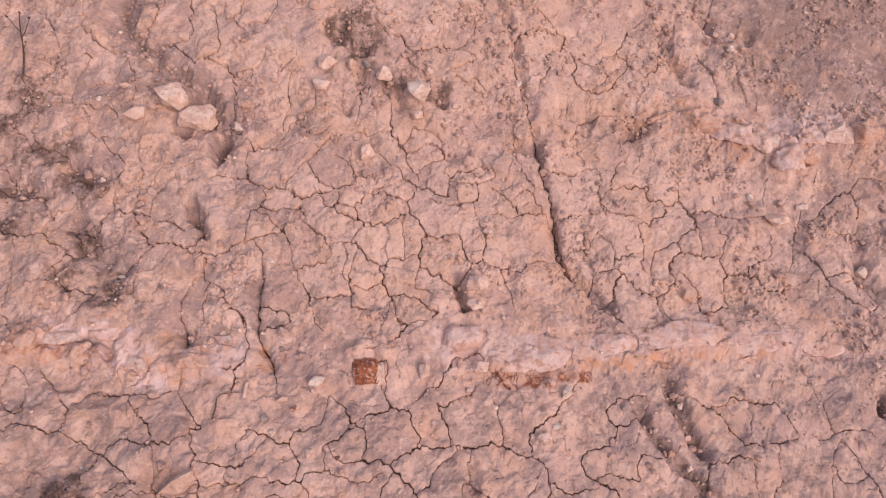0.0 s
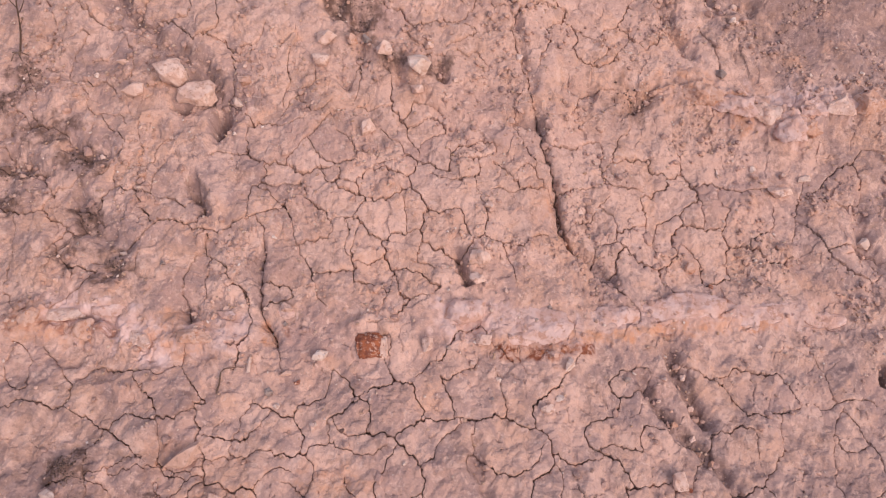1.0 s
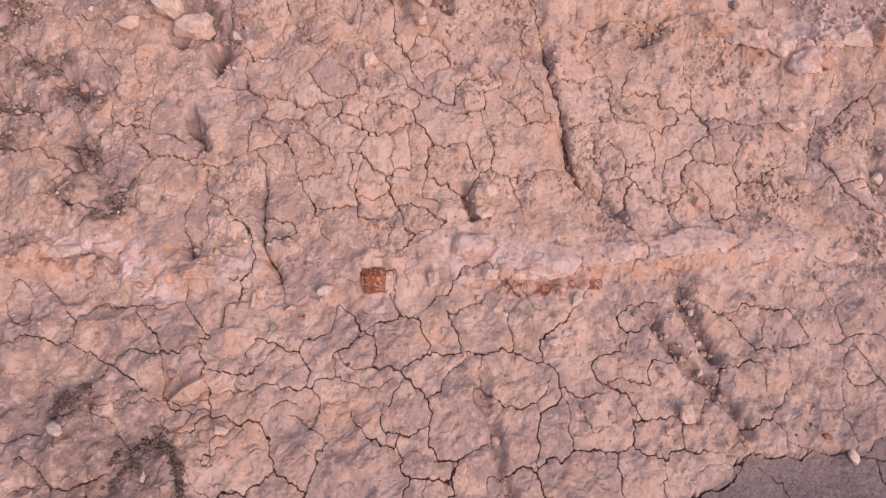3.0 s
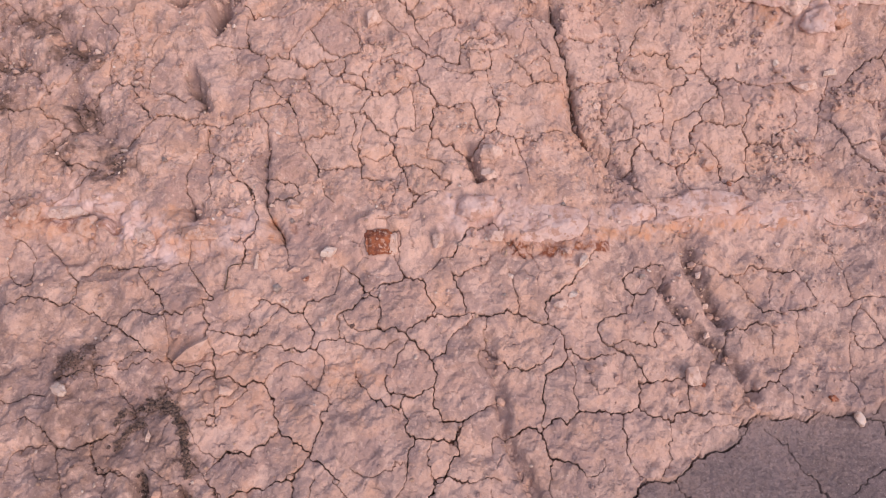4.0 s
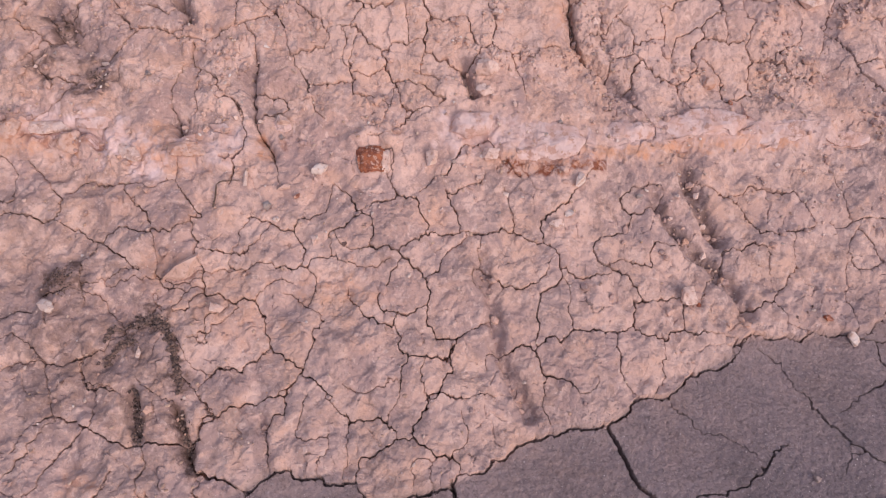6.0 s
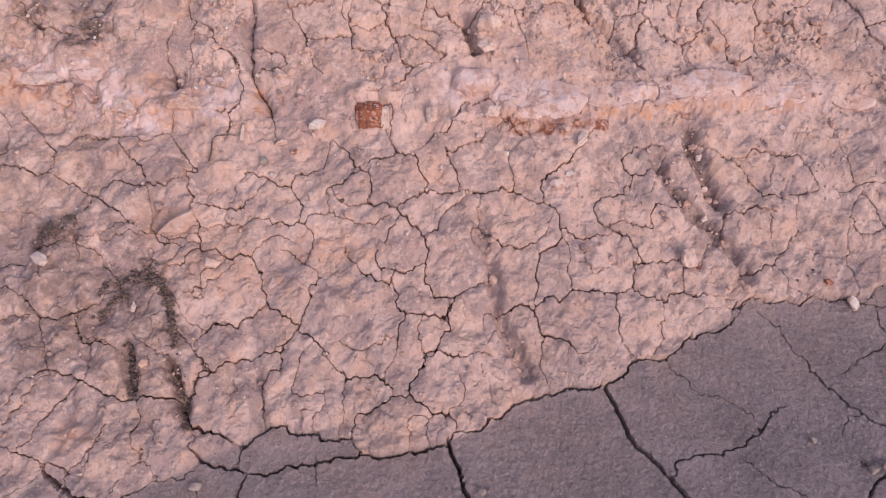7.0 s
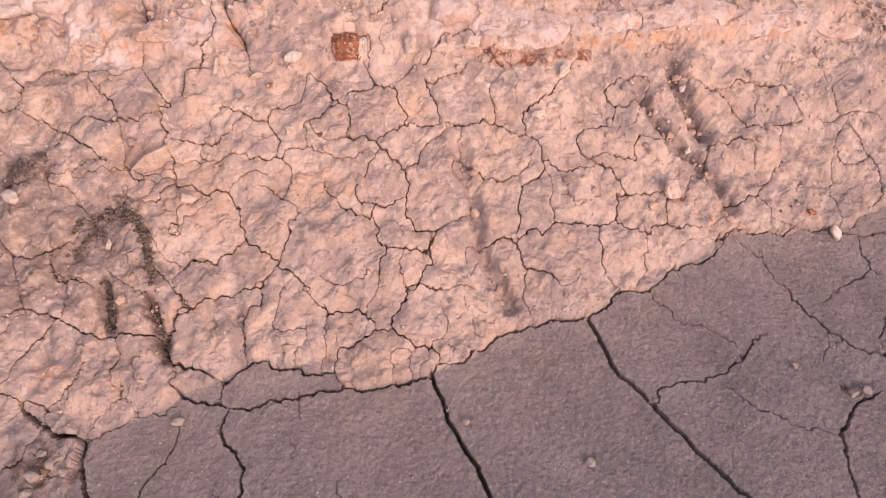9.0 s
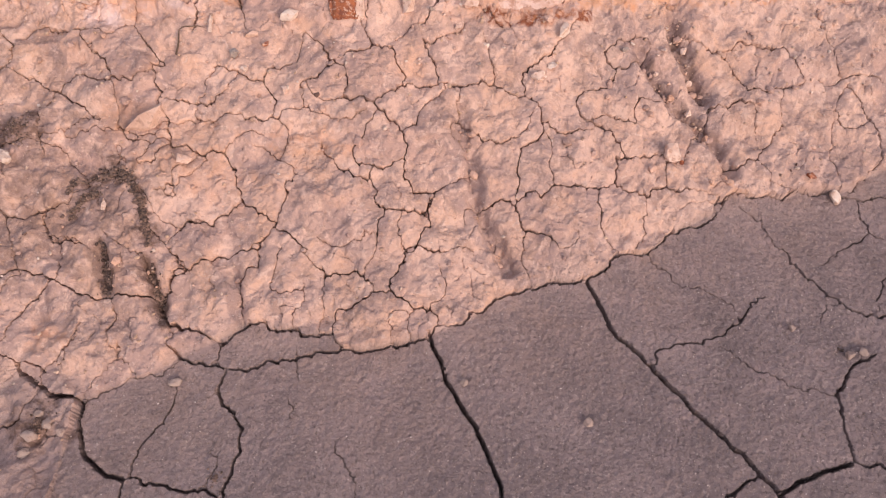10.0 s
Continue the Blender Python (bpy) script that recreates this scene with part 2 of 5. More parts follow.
def smooth_line(points, step):
    """Points every step along a curve through the given ones."""
    p = np.array(points, float).reshape(-1, 2)
    p = np.vstack([2 * p[0] - p[1], p, 2 * p[-1] - p[-2]])
    out = []
    for i in range(1, len(p) - 2):
        n = max(2, int(np.linalg.norm(p[i + 1] - p[i]) / step))
        u = np.arange(n)[:, None] / n
        a, b, c, d = p[i - 1:i + 3]
        out.append(0.5 * (2 * b + (c - a) * u + (2 * a - 5 * b + 4 * c - d) * u ** 2 + (3 * b - a - 3 * c + d) * u ** 3))
    return np.vstack(out + [p[-2:-1]])


def zigzag(points, sway):
    """A broken line through the given points: the middle of every stretch is thrown aside, down to a few millimetres."""
    p = [tuple(q) for q in np.array(points, float).reshape(-1, 2)]
    for _ in range(5):
        out = [p[0]]
        for a, b in zip(p[:-1], p[1:]):
            length = math.hypot(b[0] - a[0], b[1] - a[1])
            if length > 0.006:
                k, off = wander.uniform(0.38, 0.62), wander.gauss(0, min(sway * length, 0.0032))
                out.append((a[0] + k * (b[0] - a[0]) - off * (b[1] - a[1]) / length, a[1] + k * (b[1] - a[1]) + off * (b[0] - a[0]) / length))
            out.append(b)
        p = out
    return np.array(p)


def crack(kind, *points):
    """A crack along a line: 1 a hair, 2 thin, 3 open, 4 a wide one of the flat."""
    wide, deep = GAUGE[kind]
    if kind == 3 and np.mean(points[1::2]) < np.interp(np.mean(points[::2]), FOOT[:, 0], FOOT[:, 1]) + 0.012:
        wide = 0.0024
    if kind < 3 and np.mean(points[1::2]) < np.interp(np.mean(points[::2]), FOOT[:, 0], FOOT[:, 1]) - 0.01:
        wide = 0.0004 + 0.0005 * kind
    high = min(max(float(np.mean(points[1::2])) - 0.75, 0.0), 0.9)
    wide, deep = wide * (1 + 0.25 * high), deep * (1 + 0.2 * high)
    p = zigzag(points, {1: 0.20, 2: 0.20, 3: 0.16, 4: 0.05}[kind])
    DRAWN.append(p)
    n = len(p) - 1
    thick = 1.0
    for i in range(n):
        (ax, ay), (bx, by) = p[i], p[i + 1]
        thick = 0.8 * thick + 0.2 * wander.uniform(0.55, 1.45)
        k = thick * min(1.0, 0.5 + 0.08 * min(i, n - 1 - i)) if kind < 4 else thick
        m = 0.022
        rc = window(min(ax, bx) - m, max(ax, bx) + m, min(ay, by) - m, max(ay, by) + m)
        x, y = XX[rc], YY[rc]
        if not x.size:
            continue
        ux, uy = bx - ax, by - ay
        u = np.clip(((x - ax) * ux + (y - ay) * uy) / (ux * ux + uy * uy + 1e-12), 0, 1)
        dx, dy = ax + u * ux - x, ay + u * uy - y
        d = np.hypot(dx, dy)
        near = d < crack_d[rc]
        for sheet, v in ((crack_d, d), (crack_x, dx), (crack_y, dy), (crack_w, wide * k + 0 * d), (crack_z, deep * min(1, k) + 0 * d)):
            sheet[rc][near] = v[near]


def line_distance(points, reach):
    p = smooth_line(points, 0.02)
    x0, y0 = p.min(0) - reach
    x1, y1 = p.max(0) + reach
    rc = window(x0, x1, y0, y1)
    x, y = XX[rc], YY[rc]
    best = np.full(x.shape, 9.0)
    for (ax, ay), (bx, by) in zip(p[:-1], p[1:]):
        ux, uy = bx - ax, by - ay
        u = np.clip(((x - ax) * ux + (y - ay) * uy) / (ux * ux + uy * uy + 1e-12), 0, 1)
        best = np.minimum(best, np.hypot(ax + u * ux - x, ay + u * uy - y))
    return rc, best, x, y


def rill(wide, deep, *points):
    """A washed-out channel with ragged sides; a negative depth gives a ledge or a swelling."""
    rc, d, x, y = line_distance(points, wide * 2.5)
    d = np.maximum(d + wide * 0.55 * fbm(x, y, 0.050, 3, 60), 0)
    # loose grey soil in channels; their shade is put into the colour too
    if deep > 0.01:
        stain["dust"][rc] = np.maximum(stain["dust"][rc], ease(-d, -wide * 2.0, -wide * 0.3))
    if deep > 0.024:
        stain["humus"][rc] = np.maximum(stain["humus"][rc], 0.30 * ease(-d, -wide * 0.6, 0.0))
    groove_z[rc] -= deep * np.exp(-(d / wide) ** 2) * (1 + 0.30 * fbm(x, y, 0.045, 3, 64))


def ledge(wide, high, *points):
    """A harder bed that swells out of the bank and breaks off below."""
    p = smooth_line(points, 0.02)
    rc, d, x, y = line_distance(points, wide * 4)
    under = y < np.interp(x, p[:, 0], p[:, 1])
    d = d + wide * 0.5 * fbm(x, y, 0.04, 3, 66)
    shape = np.where(under, np.exp(-(np.maximum(d, 0) / (0.85 * wide)) ** 2), np.exp(-(np.maximum(d, 0) / (1.5 * wide)) ** 2))
    groove_z[rc] += high * shape * (0.75 + 0.5 * np.abs(fbm(x, y, 0.06, 3, 68)))


def vein(what, wide, amount, *points):
    """A stain of iron, lime, ochre or rotted plants, or a darker tone, along a line."""
    rc, d, x, y = line_distance(points, wide * 3.2)
    k = amount * ease(-(d + wide * 0.8 * fbm(x, y, 0.05, 4, 71 + len(what), 0.6)), -wide * 1.1, -wide * 0.35)
    stain[what][rc] = np.maximum(stain[what][rc], k)


def patch(what, amount, x, y, r):
    vein(what, r, amount, x - 0.3 * r, y, x + 0.3 * r, y)


crack(4, 0.295, 0.44, 0.314, 0.388, 0.329, 0.339, 0.359, 0.303, 0.388, 0.264, 0.422, 0.218, 0.454, 0.171, 0.482, 0.142, 0.513, 0.101, 0.543, 0.064, 0.563, 0.039, 0.576, 0.016)
crack(4, 0.574, 0.028, 0.611, 0.046, 0.656, 0.061, 0.721, 0.075)
crack(3, 0.721, 0.075, 0.745, 0.067, 0.766, 0.063, 0.804, 0.063)
crack(3, 0.441, -0.004, 0.477, 0.023, 0.507, 0.04, 0.541, 0.057)
crack(3, 0.721, 0.075, 0.718, 0.115, 0.721, 0.156, 0.726, 0.187, 0.752, 0.227, 0.775, 0.252, 0.793, 0.263, 0.826, 0.273)
crack(1, 0.727, 0.19, 0.673, 0.203, 0.636, 0.223, 0.592, 0.242, 0.563, 0.27, 0.532, 0.305)
crack(2, 0.393, 0.267, 0.408, 0.29, 0.439, 0.298, 0.484, 0.304, 0.527, 0.316, 0.557, 0.332, 0.581, 0.355, 0.603, 0.367, 0.616, 0.387, 0.646, 0.399)
crack(1, 0.425, 0.501, 0.443, 0.469, 0.468, 0.442, 0.502, 0.42, 0.545, 0.406, 0.566, 0.385, 0.584, 0.368)
crack(2, 0.707, 0.507, 0.728, 0.47, 0.74, 0.443, 0.767, 0.408, 0.79, 0.382, 0.814, 0.363, 0.854, 0.349, 0.891, 0.346)
crack(1, 0.772, 0.46, 0.808, 0.486, 0.846, 0.503)
crack(1, 0.738, 0.339, 0.762, 0.367, 0.788, 0.378)
crack(2, 0.858, 0.36, 0.879, 0.397, 0.905, 0.439)
crack(4, 0.004, 0.268, 0.02, 0.223, 0.048, 0.173, 0.069, 0.128, 0.083, 0.089, 0.094, 0.057, 0.096, 0.035, 0.095, 0.013)
crack(3, 0.007, 0.352, 0.051, 0.363, 0.067, 0.376, 0.105, 0.399, 0.136, 0.413, 0.19, 0.424, 0.229, 0.44, 0.26, 0.437, 0.295, 0.442, 0.32, 0.455, 0.349, 0.476, 0.357, 0.491, 0.425, 0.498, 0.451, 0.514)
crack(3, -0.393, 0.276, -0.352, 0.278, -0.311, 0.29, -0.269, 0.294, -0.219, 0.304, -0.177, 0.311, -0.141, 0.304, -0.098, 0.314, -0.033, 0.324, -0.011, 0.345, 0.007, 0.352)
crack(4, -0.022, 0.337, -0.012, 0.306, 0.005, 0.264)
crack(3, -0.393, 0.276, -0.401, 0.254, -0.409, 0.238, -0.385, 0.207, -0.364, 0.179, -0.358, 0.142, -0.365, 0.103, -0.374, 0.071, -0.376, 0.05, -0.378, 0.029)
crack(1, -0.409, 0.238, -0.424, 0.222)
crack(3, -0.393, 0.276, -0.436, 0.285, -0.481, 0.296, -0.506, 0.32)
crack(2, -0.481, 0.296, -0.494, 0.281, -0.53, 0.271, -0.57, 0.262, -0.602, 0.244, -0.643, 0.226)
crack(1, -0.643, 0.229, -0.621, 0.265, -0.593, 0.294, -0.592, 0.324)
crack(1, -0.593, 0.294, -0.569, 0.288, -0.557, 0.271)
crack(3, -0.83, 0.313, -0.802, 0.303, -0.767, 0.29)
crack(4, -0.767, 0.29, -0.755, 0.27, -0.73, 0.253, -0.712, 0.244, -0.698, 0.232, -0.65, 0.227)
crack(4, -0.648, 0.227, -0.645, 0.191, -0.632, 0.15, -0.608, 0.117, -0.58, 0.094, -0.543, 0.086)
crack(3, -0.543, 0.086, -0.55, 0.071, -0.546, 0.034)
crack(3, -0.541, 0.089, -0.497, 0.078, -0.457, 0.067, -0.412, 0.066, -0.384, 0.05)
crack(2, -0.483, 0.246, -0.484, 0.214, -0.495, 0.179, -0.521, 0.153, -0.532, 0.127, -0.537, 0.102, -0.543, 0.086)
crack(1, -0.416, 0.07, -0.399, 0.088, -0.392, 0.11, -0.401, 0.136)
crack(1, -0.28, 0.222, -0.268, 0.2, -0.268, 0.176)
crack(1, -0.184, 0.143, -0.186, 0.116, -0.172, 0.097, -0.152, 0.077, -0.154, 0.043)
crack(1, -0.269, 0.312, -0.262, 0.253)
crack(2, -0.798, 0.169, -0.781, 0.178, -0.742, 0.194, -0.727, 0.225)
crack(2, -0.767, 0.29, -0.726, 0.283, -0.714, 0.273, -0.717, 0.253)
crack(1, -0.662, 0.358, -0.676, 0.325, -0.694, 0.298, -0.714, 0.276)
crack(2, -0.804, 0.316, -0.791, 0.326, -0.779, 0.366, -0.752, 0.402, -0.72, 0.429)
crack(2, -0.817, 0.437, -0.785, 0.46, -0.791, 0.494)
crack(3, -0.785, 0.46, -0.749, 0.446, -0.72, 0.431, -0.677, 0.415, -0.631, 0.398, -0.607, 0.4, -0.559, 0.401, -0.514, 0.404)
crack(2, -0.607, 0.398, -0.604, 0.357, -0.61, 0.324)
crack(1, -0.708, 0.494, -0.706, 0.452, -0.706, 0.435)
crack(2, -0.514, 0.404, -0.505, 0.432, -0.485, 0.452, -0.45, 0.47, -0.408, 0.48, -0.365, 0.488, -0.337, 0.501)
crack(1, -0.581, 0.488, -0.556, 0.48, -0.552, 0.462, -0.526, 0.428, -0.518, 0.404)
crack(3, -0.514, 0.404, -0.519, 0.374, -0.505, 0.354, -0.466, 0.35, -0.438, 0.337, -0.42, 0.327, -0.403, 0.323, -0.376, 0.347, -0.358, 0.36, -0.334, 0.362, -0.298, 0.348, -0.27, 0.35, -0.263, 0.339, -0.206, 0.338)
crack(2, -0.415, 0.325, -0.413, 0.307, -0.426, 0.287)
crack(1, -0.498, 0.354, -0.493, 0.337, -0.506, 0.32)
crack(2, -0.337, 0.494, -0.343, 0.466, -0.368, 0.442, -0.376, 0.411, -0.369, 0.367)
crack(1, -0.515, 0.494, -0.478, 0.459)
crack(1, -0.277, 0.352, -0.279, 0.373, -0.256, 0.403)
crack(3, -0.066, 0.494, -0.063, 0.466, -0.086, 0.441, -0.093, 0.417, -0.068, 0.396, -0.05, 0.382, -0.017, 0.384, -0.003, 0.369, -0.004, 0.35)
crack(2, -0.093, 0.415, -0.13, 0.41, -0.163, 0.389, -0.195, 0.379, -0.202, 0.345, -0.181, 0.313)
crack(1, -0.05, 0.382, -0.058, 0.355)
crack(2, -0.238, 0.462, -0.22, 0.441, -0.184, 0.45, -0.162, 0.455, -0.141, 0.434, -0.126, 0.42)
crack(1, -0.22, 0.441, -0.222, 0.403)
crack(1, -0.094, 0.369, -0.093, 0.328)
crack(1, -0.017, 0.386, 0.008, 0.404)
crack(2, -0.066, 0.49, -0.022, 0.49, 0.011, 0.481)
crack(1, -0.317, 0.431, -0.314, 0.414, -0.285, 0.412, -0.256, 0.424)
crack(2, -0.86, 0.589, -0.83, 0.567, -0.814, 0.55, -0.793, 0.548, -0.759, 0.563, -0.714, 0.573)
crack(2, -0.822, 0.557, -0.808, 0.525, -0.795, 0.494, -0.791, 0.494)
crack(1, -0.752, 0.56, -0.734, 0.514, -0.684, 0.507, -0.662, 0.493)
crack(3, -0.581, 0.89, -0.542, 0.843, -0.53, 0.832, -0.553, 0.828, -0.545, 0.792, -0.537, 0.77, -0.54, 0.752, -0.52, 0.723, -0.512, 0.695, -0.511, 0.673, -0.471, 0.67)
crack(3, -0.471, 0.67, -0.446, 0.661, -0.435, 0.673, -0.409, 0.667, -0.389, 0.639, -0.39, 0.61, -0.375, 0.582, -0.338, 0.557, -0.312, 0.535, -0.271, 0.504, -0.249, 0.486)
crack(3, -0.312, 0.535, -0.298, 0.567, -0.291, 0.595, -0.269, 0.624)
crack(2, -0.312, 0.535, -0.333, 0.508, -0.355, 0.497)
crack(1, -0.269, 0.627, -0.302, 0.652)
crack(2, -0.375, 0.582, -0.403, 0.557, -0.446, 0.543, -0.481, 0.532, -0.502, 0.514)
crack(1, -0.409, 0.667, -0.391, 0.689)
crack(2, -0.537, 0.77, -0.503, 0.763, -0.466, 0.759, -0.43, 0.761, -0.415, 0.779)
crack(1, -0.466, 0.759, -0.449, 0.789, -0.431, 0.822)
crack(2, -0.435, 0.83, -0.393, 0.819, -0.367, 0.804, -0.337, 0.803, -0.329, 0.826, -0.303, 0.833, -0.276, 0.844)
crack(3, -0.337, 0.801, -0.318, 0.775, -0.314, 0.75)
crack(2, -0.377, 0.736, -0.34, 0.726, -0.306, 0.728, -0.299, 0.742, -0.265, 0.746)
crack(1, -0.306, 0.728, -0.288, 0.703, -0.291, 0.681)
crack(1, -0.466, 0.757, -0.466, 0.731, -0.425, 0.728)
crack(1, -0.535, 0.72, -0.488, 0.727, -0.458, 0.728)
crack(3, -0.238, 0.888, -0.219, 0.866, -0.197, 0.842, -0.174, 0.825)
crack(2, -0.197, 0.842, -0.22, 0.822, -0.258, 0.8, -0.265, 0.786)
crack(2, -0.174, 0.825, -0.17, 0.793, -0.178, 0.767)
crack(2, -0.197, 0.842, -0.154, 0.858, -0.123, 0.885, -0.131, 0.899)
crack(2, -0.124, 0.881, -0.081, 0.871, -0.074, 0.842, -0.056, 0.806, -0.068, 0.791)
crack(3, -0.22, 0.766, -0.167, 0.762, -0.137, 0.766, -0.114, 0.754, -0.084, 0.732, -0.062, 0.704, -0.057, 0.675, -0.063, 0.646, -0.056, 0.618, -0.034, 0.596, -0.004, 0.594, 0.014, 0.605)
crack(2, -0.114, 0.754, -0.099, 0.779, -0.068, 0.794, -0.029, 0.799, 0.02, 0.802)
crack(2, -0.062, 0.704, -0.035, 0.726, -0.023, 0.755)
crack(2, -0.114, 0.746, -0.137, 0.713, -0.157, 0.677, -0.161, 0.659, -0.153, 0.645, -0.105, 0.635, -0.078, 0.653, -0.061, 0.661)
crack(2, -0.194, 0.641, -0.179, 0.627, -0.131, 0.618, -0.105, 0.638)
crack(2, -0.127, 0.617, -0.12, 0.588, -0.102, 0.557, -0.114, 0.532, -0.118, 0.493)
crack(2, -0.102, 0.557, -0.065, 0.564, -0.024, 0.554, -0.012, 0.583)
crack(1, -0.065, 0.564, -0.077, 0.532, -0.07, 0.493)
crack(3, -0, 0.594, -0.016, 0.575, -0.017, 0.55, -0.013, 0.533, -0.04, 0.494, -0.063, 0.486)
crack(1, -0.121, 0.514, -0.173, 0.5)
crack(2, -0.019, 0.883, -0.008, 0.858, 0.006, 0.829, 0.009, 0.808)
crack(2, -0.019, 0.883, 0.004, 0.873, 0.023, 0.889)
crack(2, -0.493, 0.95, -0.47, 0.948, -0.448, 0.961)
crack(1, -0.474, 0.946, -0.466, 0.921, -0.48, 0.895)
crack(2, -0.802, 0.813, -0.769, 0.802, -0.749, 0.784, -0.731, 0.78, -0.721, 0.802, -0.673, 0.803, -0.622, 0.798, -0.592, 0.795, -0.571, 0.806)
crack(2, -0.741, 0.777, -0.754, 0.748, -0.763, 0.716)
crack(2, -0.731, 0.78, -0.7, 0.758, -0.666, 0.733, -0.647, 0.722)
crack(1, -0.647, 0.722, -0.694, 0.712, -0.726, 0.701)
crack(1, -0.519, 0.691, -0.555, 0.673, -0.593, 0.644)
crack(1, -0.746, 0.683, -0.72, 0.672, -0.705, 0.651, -0.678, 0.63)
crack(1, -0.613, 0.683, -0.608, 0.662, -0.597, 0.651)
crack(2, -0.53, 0.595, -0.505, 0.602, -0.503, 0.631, -0.485, 0.638)
crack(1, -0.258, 0.786, -0.258, 0.753, -0.228, 0.738, -0.19, 0.728)
crack(1, -0.604, 0.712, -0.574, 0.698, -0.524, 0.709)
crack(2, 0.02, 0.801, 0.059, 0.8, 0.094, 0.805, 0.126, 0.806, 0.145, 0.797, 0.188, 0.79)
crack(3, 0.188, 0.79, 0.219, 0.761, 0.223, 0.728, 0.212, 0.705, 0.18, 0.692, 0.171, 0.67, 0.169, 0.633, 0.159, 0.578)
crack(2, 0.126, 0.806, 0.123, 0.844)
crack(1, 0.059, 0.796, 0.05, 0.751)
crack(2, 0.072, 0.72, 0.102, 0.699, 0.141, 0.696, 0.165, 0.706)
crack(2, 0.188, 0.79, 0.182, 0.818, 0.207, 0.845, 0.24, 0.866, 0.262, 0.897)
crack(2, 0.222, 0.739, 0.245, 0.729, 0.265, 0.722, 0.315, 0.735)
crack(3, 0.42, 0.874, 0.399, 0.862, 0.378, 0.866, 0.363, 0.889)
crack(2, 0.363, 0.892, 0.38, 0.904, 0.402, 0.917)
crack(3, 0.39, 0.862, 0.373, 0.839, 0.368, 0.824, 0.328, 0.809, 0.302, 0.797, 0.296, 0.776, 0.316, 0.754, 0.37, 0.733, 0.377, 0.711, 0.392, 0.692, 0.412, 0.685)
crack(2, 0.412, 0.685, 0.437, 0.695, 0.485, 0.698, 0.483, 0.672, 0.484, 0.641)
crack(2, 0.412, 0.685, 0.375, 0.684, 0.372, 0.643, 0.399, 0.617, 0.434, 0.606, 0.453, 0.627, 0.484, 0.635, 0.523, 0.632, 0.551, 0.627)
crack(2, 0.372, 0.639, 0.337, 0.62, 0.271, 0.62, 0.235, 0.616, 0.207, 0.595, 0.187, 0.604, 0.171, 0.59, 0.159, 0.575)
crack(2, 0.235, 0.616, 0.24, 0.637, 0.232, 0.658)
crack(2, 0.337, 0.62, 0.331, 0.586, 0.332, 0.549, 0.351, 0.519)
crack(3, 0.093, 0.574, 0.124, 0.584, 0.155, 0.576, 0.165, 0.55, 0.176, 0.532, 0.203, 0.526, 0.226, 0.52, 0.241, 0.502)
crack(2, 0.18, 0.531, 0.171, 0.5)
crack(1, 0.434, 0.606, 0.427, 0.561, 0.416, 0.524)
crack(2, 0.475, 0.804, 0.432, 0.806, 0.422, 0.779, 0.425, 0.756, 0.368, 0.762)
crack(1, 0.492, 0.684, 0.528, 0.691, 0.538, 0.718)
crack(2, 0.591, 0.8, 0.584, 0.769, 0.59, 0.738)
crack(3, 0.59, 0.738, 0.601, 0.712, 0.62, 0.685, 0.657, 0.682, 0.693, 0.702, 0.717, 0.726, 0.727, 0.738)
crack(2, 0.693, 0.702, 0.704, 0.676, 0.714, 0.653)
crack(1, 0.727, 0.742, 0.755, 0.766, 0.755, 0.812)
crack(2, 0.591, 0.8, 0.629, 0.801, 0.656, 0.813, 0.681, 0.81)
crack(2, 0.587, 0.92, 0.637, 0.902, 0.648, 0.871, 0.676, 0.845, 0.692, 0.835)
crack(2, 0.651, 0.918, 0.665, 0.934, 0.717, 0.927, 0.751, 0.921, 0.777, 0.914)
crack(2, 0.688, 0.835, 0.736, 0.839, 0.789, 0.848)
crack(2, 0.899, 0.862, 0.935, 0.865)
crack(2, 0.88, 0.8, 0.886, 0.773, 0.908, 0.768)
crack(2, 0.945, 0.794, 0.965, 0.767, 0.97, 0.732, 0.971, 0.701, 0.937, 0.677, 0.913, 0.657, 0.889, 0.638)
crack(1, 0.864, 0.745, 0.853, 0.706, 0.864, 0.683, 0.865, 0.653, 0.87, 0.626)
crack(2, 0.768, 0.637, 0.82, 0.635, 0.87, 0.626, 0.91, 0.62, 0.975, 0.628, 1.044, 0.641)
crack(2, 0.906, 0.62, 0.902, 0.571, 0.906, 0.538, 0.933, 0.523)
crack(2, 0.906, 0.538, 0.866, 0.516, 0.838, 0.503)
crack(1, 0.642, 0.606, 0.668, 0.582, 0.687, 0.577, 0.689, 0.539, 0.707, 0.506)
crack(3, 0.447, 0.514, 0.49, 0.552, 0.537, 0.56, 0.567, 0.57, 0.59, 0.592)
crack(3, 0.571, 0.608, 0.618, 0.624, 0.644, 0.63, 0.69, 0.626, 0.741, 0.621, 0.768, 0.637)
crack(2, 0.59, 0.592, 0.618, 0.624)
crack(2, 0.882, 0.917, 0.891, 0.87)
crack(3, -0.688, 1.871, -0.684, 1.84, -0.676, 1.832, -0.687, 1.817, -0.669, 1.772)
crack(2, -0.669, 1.769, -0.695, 1.752, -0.731, 1.735, -0.765, 1.735)
crack(3, -0.724, 1.741, -0.702, 1.721, -0.682, 1.711, -0.665, 1.695, -0.656, 1.68)
crack(2, -0.656, 1.68, -0.649, 1.692, -0.62, 1.696, -0.601, 1.706, -0.593, 1.737, -0.599, 1.765)
crack(2, -0.627, 1.696, -0.606, 1.684)
crack(2, -0.8, 1.768, -0.796, 1.783, -0.786, 1.798, -0.777, 1.813, -0.776, 1.84, -0.801, 1.851, -0.818, 1.858)
